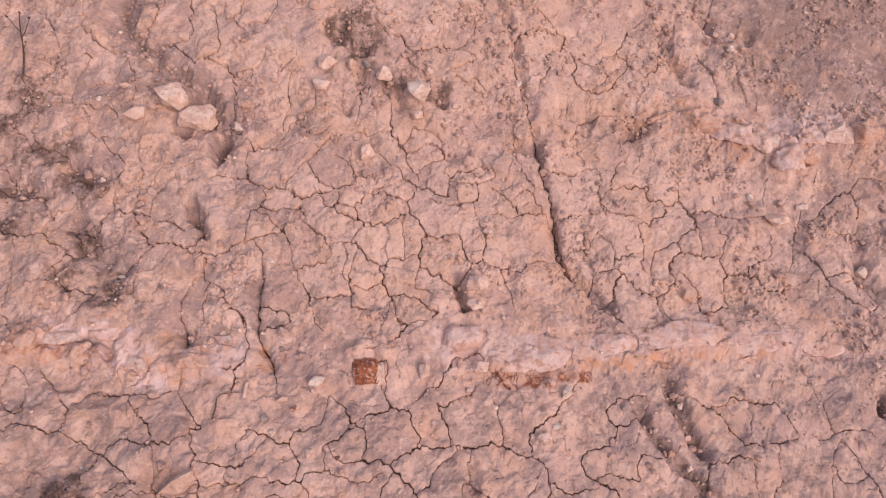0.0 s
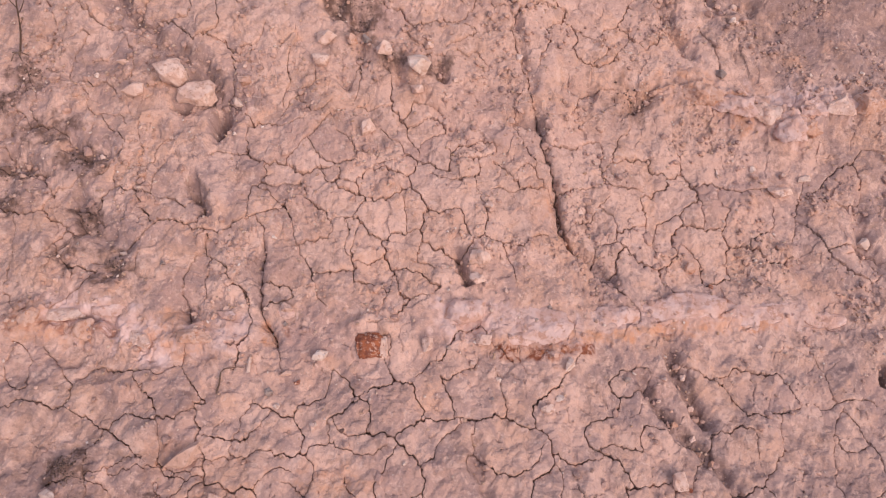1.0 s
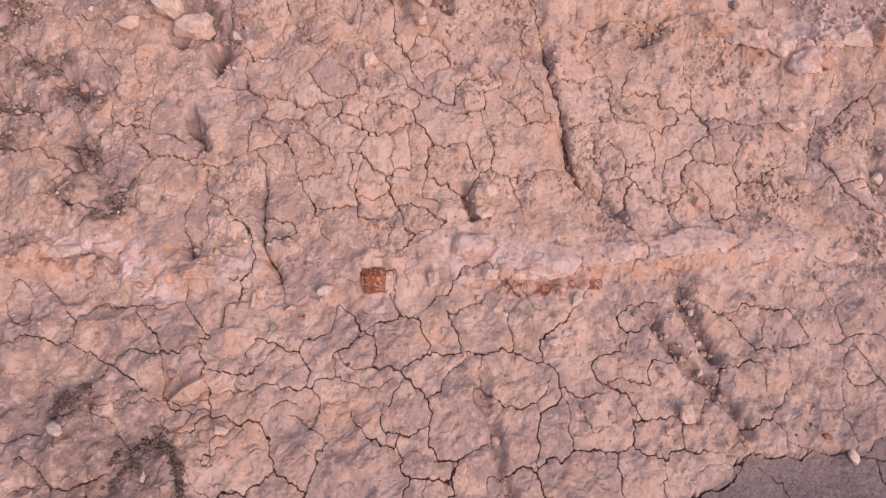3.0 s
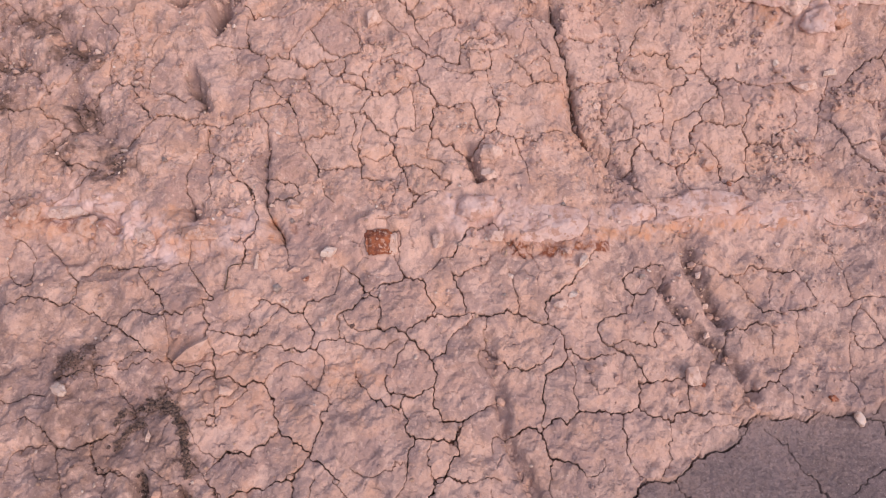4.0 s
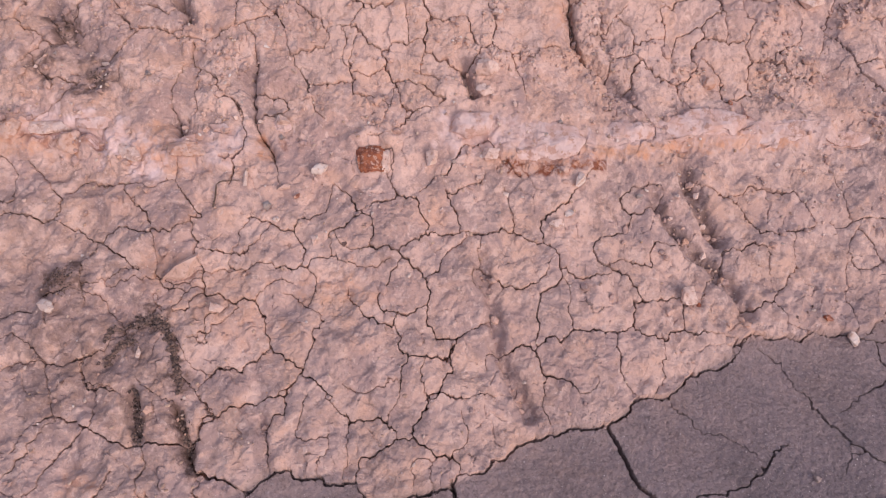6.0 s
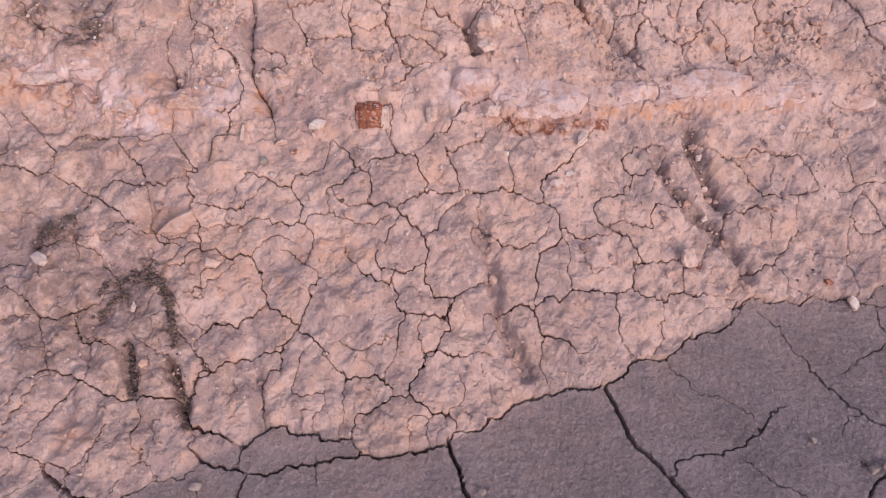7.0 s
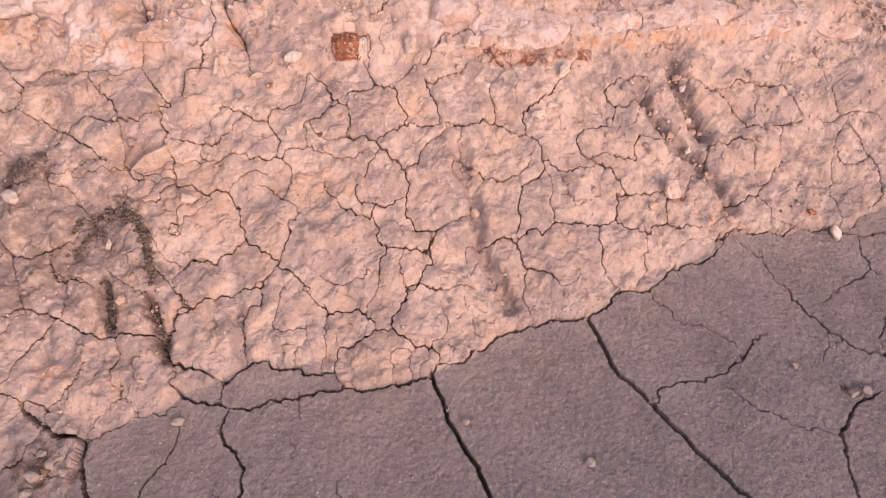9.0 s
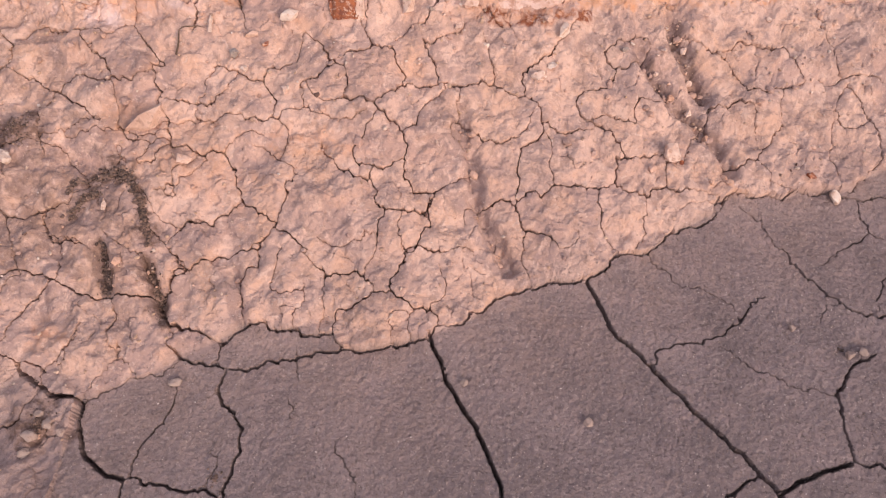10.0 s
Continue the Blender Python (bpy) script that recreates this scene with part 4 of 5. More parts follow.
rill(0.016, 0.026, -0.624, 1.325, -0.595, 1.280, -0.572, 1.244)
rill(0.014, 0.020, -0.56, 1.49, -0.553, 1.45)
rill(0.012, 0.018, -0.432, 1.170, -0.436, 1.118, -0.434, 1.051, -0.416, 1.002, -0.396, 0.982, -0.385, 0.954)
rill(0.020, 0.030, 0.614, 1.820, 0.643, 1.749, 0.679, 1.698)
rill(0.024, 0.025, 0.727, 1.904, 0.761, 1.832, 0.845, 1.812)
rill(0.013, 0.032, -0.638, 0.490, -0.628, 0.455, -0.619, 0.425)
rill(0.014, 0.026, -0.552, 0.460, -0.535, 0.425, -0.518, 0.370)
rill(0.012, 0.014, -0.386, 0.452, -0.373, 0.364)
rill(0.022, 0.025, -0.903, 1.302, -0.846, 1.226, -0.806, 1.199)
rill(0.020, 0.020, 1.052, 1.279, 1.055, 1.208, 1.083, 1.165)
rill(0.010, 0.045, 1.038, 0.948, 1.030, 0.915)
rill(0.032, -0.014, -0.508, 0.898, -0.498, 0.896)
rill(0.012, -0.016, -0.215, 0.975, -0.19, 0.992, -0.155, 0.992, -0.130, 0.978)
rill(0.016, 0.035, -0.008, 1.590, 0.004, 1.568)
rill(0.012, 0.024, -0.112, 1.590, -0.106, 1.560)
rill(0.014, 0.022, -0.215, 1.640, -0.190, 1.615)
rill(0.018, 0.022, -0.270, 1.585, -0.250, 1.560)
rill(0.018, 0.028, -0.300, 1.765, -0.255, 1.735, -0.205, 1.705)
rill(0.013, 0.026, 0.195, 1.476, 0.215, 1.468, 0.238, 1.462)
rill(0.014, 0.030, -0.680, 1.512, -0.655, 1.506)
rill(0.016, 0.032, -0.568, 1.490, -0.560, 1.455)
rill(0.015, 0.028, -0.606, 1.300, -0.582, 1.258)
rill(0.011, 0.034, 0.030, 1.148, 0.037, 1.118, 0.050, 1.095)
rill(0.014, 0.022, 0.500, 1.535, 0.535, 1.560, 0.570, 1.590)
rill(0.016, 0.022, 0.335, 1.582, 0.365, 1.580, 0.395, 1.566)
rill(0.020, 0.026, -1.09, 1.41, -1.04, 1.385, -0.99, 1.36)
rill(0.020, 0.024, -0.93, 1.42, -0.89, 1.39, -0.85, 1.40)
rill(0.014, 0.030, -0.815, 1.008, -0.785, 1.010, -0.764, 1.000, -0.752, 0.975)
rill(0.014, 0.020, -0.600, 1.035, -0.585, 1.010)
# ledges of paler, harder beds
ledge(0.030, 0.014, -1.099, 1.008, -0.939, 1.000, -0.821, 0.990, -0.698, 0.955, -0.558, 0.955, -0.457, 0.953)
ledge(0.040, 0.007, 0.02, 0.99, 0.096, 0.965, 0.213, 0.950, 0.300, 0.958, 0.392, 0.995, 0.563, 1.030, 0.746, 1.045)
ledge(0.040, 0.034, 0.627, 1.578, 0.691, 1.550, 0.763, 1.522, 0.856, 1.485, 0.93, 1.485, 1.036, 1.530, 1.12, 1.538, 1.20, 1.55)
ledge(0.020, 0.016, -0.30, 0.60, -0.22, 0.575, -0.16, 0.60)
ledge(0.025, 0.018, -0.05, 1.56, 0.02, 1.50, 0.08, 1.47)
for x, y in ((0.259, 0.171), (0.040, 0.252), (0.674, 0.341), (0.768, 0.285), (0.82, 0.635)):
    rill(0.009, 0.007, x - 0.005, y, x + 0.004, y)
rill(0.006, 0.008, 0.785, 0.292, 0.80, 0.296, 0.818, 0.290)
vein("lime", 0.042, 0.95, -0.90, 1.02, -0.821, 1.015, -0.698, 0.972, -0.64, 0.96)
vein("lime", 0.038, 0.7, -0.558, 0.972, -0.457, 0.973)
vein("lime", 0.050, 0.7, 0.01, 1.00, 0.150, 0.995, 0.28, 0.985)
vein("lime", 0.036, 0.5, 0.34, 1.015, 0.50, 1.035, 0.65, 1.045, 0.85, 1.05)
vein("lime", 0.040, 0.75, 0.84, 1.55, 0.95, 1.555, 1.06, 1.55, 1.15, 1.55)
vein("iron", 0.016, 1.0, 0.125, 0.938, 0.175, 0.934, 0.250, 0.938)
vein("iron", 0.012, 1.0, 0.26, 0.942, 0.325, 0.948)
vein("iron", 0.010, 0.6, 0.17, 0.950, 0.235, 0.952)
vein("ochre", 0.026, 0.7, 0.09, 0.960, 0.19, 0.958, 0.30, 0.970)
vein("ochre", 0.018, 1.0, 0.32, 0.972, 0.383, 0.984, 0.521, 1.006, 0.66, 1.024, 0.80, 1.030)
vein("ochre", 0.040, 0.8, -0.97, 1.018, -0.90, 1.005, -0.83, 0.985)
vein("ochre", 0.045, 0.8, -0.66, 0.970, -0.60, 0.972, -0.55, 0.965)
vein("ochre", 0.022, 0.9, -0.410, 0.985, -0.404, 0.960)
vein("ochre", 0.050, 0.45, -0.60, 0.74, -0.53, 0.71, -0.45, 0.68)
vein("ochre", 0.040, 0.4, -0.54, 0.66, -0.46, 0.63, -0.38, 0.60)
vein("ochre", 0.030, 0.65, -0.32, 0.675, -0.25, 0.685, -0.18, 0.675)
vein("ochre", 0.026, 0.55, -0.74, 0.335, -0.69, 0.335)
vein("iron", 0.008, 0.5, -0.725, 0.34, -0.70, 0.338)
vein("ochre", 0.035, 0.5, 0.22, 1.33, 0.27, 1.30, 0.25, 1.26)
vein("ochre", 0.055, 0.6, 0.50, 1.565, 0.60, 1.59, 0.70, 1.60)
vein("iron", 0.018, 0.7, -1.0, 0.99, -0.90, 0.995, -0.82, 0.985, -0.76, 0.97)
vein("ochre", 0.045, 0.9, 0.64, 1.575, 0.72, 1.550, 0.80, 1.515)
vein("lime", 0.045, 0.7, 0.78, 1.525, 0.86, 1.490, 0.93, 1.480)
vein("iron", 0.010, 0.5, -0.37, 0.985, -0.36, 0.97)
# rotted plants; the two by the white stone also paint its hollows' shade
for spot in ((-0.250, 1.760, 0.055), (-0.200, 1.715, 0.055), (-0.115, 1.610, 0.035), (-0.005, 1.588, 0.030), (-1.08, 1.36, 0.045), (-0.905, 1.39, 0.055), (-0.86, 1.355, 0.035),
             (-1.078, 1.607, 0.05), (-1.13, 1.53, 0.05), (-1.00, 1.465, 0.05), (-0.862, 1.245, 0.045), (-0.90, 1.16, 0.04), (-0.778, 1.121, 0.045), (-1.05, 1.28, 0.04)):
    patch("humus", 0.85, *spot)
# gully floor and the long rill's dark wall: shade put in as brown
vein("humus", 0.020, 0.40, -0.880, 1.870, -0.830, 1.770, -0.754, 1.702, -0.661, 1.648, -0.589, 1.60, -0.565, 1.55, -0.572, 1.50)
vein("humus", 0.010, 0.45, 0.192, 1.719, 0.230, 1.526, 0.271, 1.367, 0.295, 1.218, 0.345, 1.135)
patch("humus", 0.55, 0.50, 1.551, 0.06)
# upper right corner toned darker brown
patch("humus", 0.34, 1.08, 1.86, 0.30)
for spot in ((-0.804, 0.704, 0.045), (-0.60, 0.63, 0.03), (-0.622, 0.443, 0.015), (-0.539, 0.433, 0.025), (-0.707, 0.177, 0.045), (-0.521, 0.373, 0.016)):
    patch("humus", 0.9, *spot)
vein("humus", 0.020, 0.9, -0.66, 0.612, -0.62, 0.628, -0.578, 0.605, -0.562, 0.567, -0.548, 0.505)
patch("humus", 0.5, -0.70, 0.57, 0.14)
vein("humus", 0.010, 1.0, -0.655, 0.626, -0.62, 0.630, -0.583, 0.612, -0.566, 0.575, -0.556, 0.54, -0.545, 0.50)
vein("humus", 0.008, 0.8, -0.696, 0.555, -0.663, 0.592, -0.64, 0.590)
vein("humus", 0.013, 0.9, -0.634, 0.505, -0.628, 0.46, -0.617, 0.405)
vein("humus", 0.014, 0.9, -0.552, 0.47, -0.540, 0.435, -0.520, 0.385, -0.512, 0.345)
vein("humus", 0.024, 0.65, 0.525, 0.950, 0.543, 0.900, 0.561, 0.855, 0.575, 0.835)
vein("humus", 0.018, 0.60, 0.445, 0.890, 0.495, 0.822, 0.552, 0.775, 0.606, 0.727)
# the bank's lower left toned darker
vein("humus", 0.05, 0.30, -0.84, 0.74, -0.74, 0.66, -0.66, 0.55, -0.60, 0.44)
patch("humus", 0.30, -0.84, 0.74, 0.16)
patch("humus", 0.20, -0.62, 0.80, 0.06)


# greyer corners at the upper right and lower left
patch("dust", 0.9, 1.08, 1.86, 0.30)
patch("dust", 1.0, -0.76, 0.16, 0.13)
# lens falloff at the lower left put into the clay's colour
stain["dust"] = np.maximum(stain["dust"], 0.40 * ease(-XX, 0.30, 0.80) * ease(-YY, -0.95, -0.6))
# less of the grey tone high in the middle
upper_pale = ease(YY, 1.0, 1.35) * ease(-YY, -2.6, -2.0) * ease(XX, -0.55, -0.15) * ease(-XX, -1.0, -0.6)
stain["dust"] = np.maximum(stain["dust"] - 0.75 * upper_pale, -0.7)
# lens falloff of the lower and right parts, also put in as colour
stain["dust"] += 0.08 * ease(-YY, -0.98, -0.85) + 0.3 * ease(XX, 0.75, 1.0) * (1 - stain["dust"])


# ---- height of every point of the sheet ----
past_foot = YY - np.interp(XX, FOOT[:, 0], FOOT[:, 1])
past_foot = past_foot + 0.003 * fbm(XX, YY, 0.02, 2, 5)
dry = ease(past_foot, -0.004, 0.006)
rough = 0.6 + 0.5 * ease(YY, 0.5, 1.6)
near = np.exp(-(np.maximum(np.abs(SS) - 1, 0) + np.maximum(NEAR_Y - YY, 0) + np.maximum(YY - FAR_Y, 0)) / 0.06)
swell = 0.06 * fbm(XX, YY, 1.1, 3, 97) * (1 - np.exp(-(np.maximum(np.abs(SS) - 1, 0) + np.maximum(YY - FAR_Y, 0)) / 1.0)) * ease(past_foot, 0.0, 0.6)

# even cells with wandering borders give the finest net of cracks and the tilt of each lump
wx = XX + 0.012 * fbm(XX, YY, 0.05, 3, 21)
wy = YY + 0.012 * fbm(XX, YY, 0.05, 3, 31)


def broken(size, seed, slope):
    """Even cells with wandering borders: the number of each point's cell, its way from the border, and the tilt of the cell."""
    pick = np.random.default_rng(seed)
    jit = pick.random((512, 512, 2))
    lean = pick.normal(0, slope, (512, 512, 2))
    lift = pick.normal(0, 0.35, (512, 512)) * slope * size
    ci, cj = np.floor(wx / size).astype(int), np.floor(wy / size).astype(int)
    f1, f2 = np.full(XX.shape, 9.0), np.full(XX.shape, 9.0)
    own, tilt = np.zeros(XX.shape, int), np.zeros(XX.shape)
    for i in (-1, 0, 1):
        for j in (-1, 0, 1):
            a, b = (ci + i) & 511, (cj + j) & 511
            ox, oy = wx - (ci + i + jit[a, b, 0]) * size, wy - (cj + j + jit[a, b, 1]) * size
            d = np.hypot(ox, oy)
            closer = d < f1
            f2 = np.where(closer, f1, np.minimum(f2, d))
            own = np.where(closer, a * 512 + b, own)
            tilt = np.where(closer, ox * lean[a, b, 0] + oy * lean[a, b, 1] + lift[a, b], tilt)
            f1 = np.minimum(f1, d)
    return own, f2 - f1, tilt


_, seam, tilt = broken(0.055, 8, 0.07)
big_own, _, big_tilt = broken(0.105, 9, 0.05)
_, rubble_seam, rubble_tilt = broken(0.019, 10, 0.22)


upper = ease(YY + 0.15 * fbm(XX, YY, 0.3, 2, 17), 0.75, 1.25)
relief = 0.012 * fbm(XX, YY, 0.17, 3, 1) + (0.0072 - 0.0022 * upper) * fbm(XX, YY, 0.070, 3, 11, 0.42)
left = ease(-XX, 0.35, 0.75) * ease(past_foot, 0.0, 0.10)
relief += 0.011 * left * fbm(XX, YY, 0.10, 3, 15, 0.5)
# low wrinkles that lie across the fall of the bank
bent = 0.010 * fbm(XX, YY, 0.06, 2, 18)
relief += (0.0047 - 0.0027 * upper) * fbm((0.8 * XX + 0.6 * YY) * 0.55 + bent, 0.8 * YY - 0.6 * XX + bent, 0.026, 3, 43, 0.42)
ridge = np.abs(fbm(XX + 0.3 * YY, YY * 1.3, 0.036, 3, 41, 0.5))
relief += (0.003 - 0.0015 * upper) * ridge + (0.0005 + 0.0006 * upper) * fbm(XX, YY, 0.010, 3, 46, 0.6)
stony = ease(fbm(XX, YY, 0.14, 3, 51), 0.0, 0.5) * ease(YY, 0.75, 1.2)
relief += 0.0042 * stony * np.abs(fbm(XX, YY, 0.024, 3, 55, 0.6)) + 0.007 * stony * np.maximum(fbm(XX, YY, 0.05, 2, 57), 0)
relief += tilt * 0.35 * ease(seam, 0.0, 0.004) + 0.5 * big_tilt * upper
# thin crusts that have flaked off in ragged steps
crust = 2.4 * fbm(XX, YY, 0.075, 5, 131, 0.62) + 1.2 * fbm(XX * 0.8 + YY * 0.5, YY - XX * 0.3, 0.03, 4, 141, 0.6)
flake = crust - np.floor(crust)
relief += 0.0017 * (np.floor(crust) + ease(flake, 0.0, 0.16)) - 0.0005 * crust
# plates between cracks are low cushions
relief += 0.0045 * (1 - np.exp(-np.minimum(crack_d, 0.022) / 0.007))
relief += 0.7 * rubble_tilt * stony * ease(rubble_seam, 0.0, 0.003)
hair = np.clip(1 - seam / 0.0030, 0, 1) * ease(fbm(XX, YY, 0.11, 2, 58), 0.0, 0.35) * ease(crack_d, 0.008, 0.02)
relief -= 0.0045 * hair
flat_relief = 0.0022 * fbm(XX, YY, 0.22, 3, 81) + 0.0012 * fbm(XX, YY, 0.045, 2, 83) + 0.0016 * fbm(XX, YY, 0.012, 3, 85)

ZZ = bank(XX, YY) + near * (dry * (relief + 0.006) + (1 - dry) * flat_relief) + groove_z + swell
# points draw together beside a crack, and those on a narrow one move on to its middle, so that it runs as one clean line
thin = (crack_d < np.maximum(0.55 * STEP, crack_w * 0.2)) & (crack_z > 0)
pull = np.where(crack_z > 0, 0.85 * np.exp(-(crack_d / (3.6 * STEP)) ** 2), 0.0)
pull = np.where(crack_w > 0.0072, 0.0, np.where(thin, 1.0, pull))
XX2, YY2 = XX + crack_x * pull, YY + crack_y * pull
crack_d2 = crack_d * (1 - pull)
# cracks: sheer sides and a softened lip
half = crack_w * 0.5
open_ = np.clip((half + np.minimum(0.0010, 0.6 * half) - crack_d2) / 0.0006, 0, 1)
ZZ_SOLID = ZZ.copy()
lip = np.where(crack_z > 0, np.exp(-crack_d2 / 0.0035), 0)
# cracks run square to the surface, into the bank
YY2 = YY2 + 0.45 * ease(past_foot, 0.02, 0.08) * crack_z * np.maximum(open_, thin)
ZZ -= crack_z * np.maximum(open_, thin) + 0.0010 * dry * lip * (crack_z > 0.016)

def ground_z(x, y):
    r = min(max(int(np.searchsorted(Y_LINES, y)), 0), len(Y_LINES) - 1)
    c = min(max(int(np.searchsorted(S_LINES, x / widen(y))), 0), len(S_LINES) - 1)
    r0, r1, c0, c1 = max(r - 2, 0), r + 3, max(c - 2, 0), c + 3
    return float(np.median(ZZ[r0:r1, c0:c1]))


# ---- plates: what the cracks part from one another ----
rows_n, cols_n = ROWS_FINE - 1, len(cols) - 1
fine = (slice(LOW, LOW + ROWS_FINE), slice(LEFT, LEFT + len(cols)))
wall = (crack_d[fine] < 0.75 * STEP[fine]) & (crack_z[fine] > 0)
wall = wall[:-1, :-1] | wall[1:, :-1] | wall[:-1, 1:] | wall[1:, 1:]
label = np.where(wall, -1, 0).astype(int)
flat_label = label.ravel().tolist()
count = 0
sizes = []
for start in range(0, rows_n * cols_n, 7):
    if flat_label[start]:
        continue
    count += 1
    flat_label[start] = count
    stack, size = [start], 0
    while stack:
        k = stack.pop()
        size += 1
        c = k % cols_n
        if c > 0 and flat_label[k - 1] == 0:
            flat_label[k - 1] = count
            stack.append(k - 1)
        if c < cols_n - 1 and flat_label[k + 1] == 0:
            flat_label[k + 1] = count
            stack.append(k + 1)
        if k >= cols_n and flat_label[k - cols_n] == 0:
            flat_label[k - cols_n] = count
            stack.append(k - cols_n)
        if k + cols_n < rows_n * cols_n and flat_label[k + cols_n] == 0:
            flat_label[k + cols_n] = count
            stack.append(k + cols_n)
    sizes.append(size)
label = np.array(flat_label).reshape(rows_n, cols_n)
label[label == -1] = 0
for _ in range(12):
    if not (label == 0).any():
        break
    for dr, dc in ((0, 1), (0, -1), (1, 0), (-1, 0)):
        moved = np.roll(label, (dr, dc), (0, 1))
        label = np.where(label == 0, moved, label)
label[label == 0] = 1
wide_ones = np.isin(label, 1 + np.flatnonzero(np.array(sizes) > 9000))
cell_of = big_own[LOW:LOW + rows_n, LEFT:LEFT + cols_n]
dry_cell = past_foot[LOW:LOW + rows_n, LEFT:LEFT + cols_n] > 0
split = np.where(wide_ones & dry_cell, count + 1 + label * 300000 + cell_of, label)
_, label = np.unique(split, return_inverse=True)
label = label.reshape(rows_n, cols_n) + 1
count = int(label.max())
sizes = np.bincount(label.ravel())[1:].tolist()

tone = np.zeros(XX.shape)
tone[LOW:LOW + rows_n, LEFT:LEFT + cols_n] = np.random.default_rng(3).random(count + 2)[label]
# the lower bank takes some of the mud's darker colour, fading upwards
attrs = {"damp": (1 - ease(past_foot, -0.006, 0.010)) * (0.74 + 0.26 * ease(-past_foot + 0.04 * fbm(XX, YY, 0.2, 3, 91), -0.02, 0.34)) + 0.16 * dry * (1 - ease(past_foot + 0.10 * fbm(XX, YY, 0.12, 3, 93), 0.05, 0.65)), "tone": tone, **stain}
attrs["lime"] = attrs["lime"] * dry
# the clay beside the flat is still moist
attrs["damp"] = np.maximum(attrs["damp"], 0.5 * ease(-XX, 0.60, 0.68) * ease(-YY, -0.30, -0.22))
NC = XX.shape[1]
CO = np.stack([XX2, YY2, ZZ], -1).reshape(-1, 3)


def sheet_mesh(name, cells):
    """A mesh of the given cells of the sheet, by the number of their lower left corner."""
    quads = np.stack([cells, cells + 1, cells + NC + 1, cells + NC], 1)
    used, inverse = np.unique(quads, return_inverse=True)
    me = bpy.data.meshes.new(name)
    me.from_pydata(CO[used], [], inverse.reshape(-1, 4))
    me.polygons.foreach_set("use_smooth", np.ones(len(quads), bool))
    for key, v in attrs.items():
        me.attributes.new(key, "FLOAT", "POINT").data.foreach_set("value", v.reshape(-1)[used].astype(np.float32))
    me.materials.append(CLAY)
    me.update()
    me.set_sharp_from_angle(angle=radians(38))
    return me


all_cells = (np.arange(XX.shape[0] - 1)[:, None] * NC + np.arange(NC - 1)[None, :])
inside = np.zeros(all_cells.shape, bool)
inside[LOW:LOW + rows_n, LEFT:LEFT + cols_n] = True
ground = tagged(new("ground", sheet_mesh("ground", all_cells[~inside])), "dry pinkish clay ground reaching out to the horizon", "ground", kind="structure")

fine_cells = all_cells[LOW:LOW + rows_n, LEFT:LEFT + cols_n]
is_flat = (past_foot[LOW:LOW + rows_n, LEFT:LEFT + cols_n] < 0)
order = np.argsort(label.ravel(), kind="stable")
cuts = np.searchsorted(label.ravel()[order], np.arange(1, count + 2))
groups = []
for i in range(count):
    members = order[cuts[i]:cuts[i + 1]]
    if len(members) < 40:
        groups.append((len(members), members, 0.0, 9.0))
        continue
    cell_y = YY[LOW + members // cols_n, 0]
    groups.append((len(members), members, float(is_flat.ravel()[members].mean()), float(cell_y.mean())))
chosen = sorted((g for g in groups if 250 < g[0] < 80000 and g[3] < 1.8), key=lambda g: -g[0])[:330]
chosen_flat = [g for g in chosen if g[2] > 0.5]
chosen_dry = [g for g in chosen if g[2] <= 0.5]
rest = np.ones(rows_n * cols_n, bool)
for g in chosen:
    rest[g[1]] = False
flat_rest = rest & is_flat.ravel()
dry_rest = rest & ~is_flat.ravel()
bank_ob = tagged(new("clay_bank", sheet_mesh("clay_bank", fine_cells.ravel()[dry_rest])), "dry cracked pinkish clay bank with rills and pale beds", "bank", kind="structure")
flat_ob = tagged(new("mud_flat", sheet_mesh("mud_flat", fine_cells.ravel()[flat_rest])), "smooth damp grey mud flat with wide cracks at the bank's foot", "mud", kind="structure")
for g in chosen_dry:
    new("clay_plate", sheet_mesh("clay_plate", fine_cells.ravel()[g[1]])).parent = bank_ob
for g in chosen_flat:
    new("mud_plate", sheet_mesh("mud_plate", fine_cells.ravel()[g[1]])).parent = flat_ob


# ---- stones and clods ----
def stone_mesh(name, w, d, h, seed, material, facets=9, subdivisions=3, relief=0.10, fine=0.14, edge=0.07):
    """A broken stone: a hull round a few chance points, its edges worn."""
    rng = random.Random(seed)
    bm = bmesh.new()
    for _ in range(facets + 6):
        v = Vector((rng.gauss(0, 1), rng.gauss(0, 1), rng.gauss(0, 1))).normalized() * rng.uniform(0.85, 1.1)
        bm.verts.new((v.x * w / 2, v.y * d / 2, v.z * h / 2))
    hull = bmesh.ops.convex_hull(bm, input=bm.verts)
    bmesh.ops.delete(bm, geom=[v for v in hull["geom_interior"] if isinstance(v, bmesh.types.BMVert)], context="VERTS")
    bmesh.ops.dissolve_limit(bm, angle_limit=radians(16), verts=bm.verts, edges=bm.edges)
    bmesh.ops.bevel(bm, geom=list(bm.edges), offset=edge * min(w, d, h), segments=2, profile=0.6, affect="EDGES")
    bmesh.ops.triangulate(bm, faces=bm.faces)
    for _ in range(subdivisions - 1):
        bmesh.ops.subdivide_edges(bm, edges=[e for e in bm.edges if e.calc_length() > fine * min(w, d)], cuts=1)
        bmesh.ops.triangulate(bm, faces=bm.faces)
    size = min(w, d, h)
    for v in bm.verts:
        v.co += v.co.normalized() * relief * 0.5 * size * noise.fractal(v.co / size * 1.9 + Vector((seed * 3.1, 0, 0)), 1.0, 2.0, 4)
    for f in bm.faces:
        f.smooth = True
    me = bpy.data.meshes.new(name)
    bm.to_mesh(me)
    bm.free()
    me.materials.append(material)
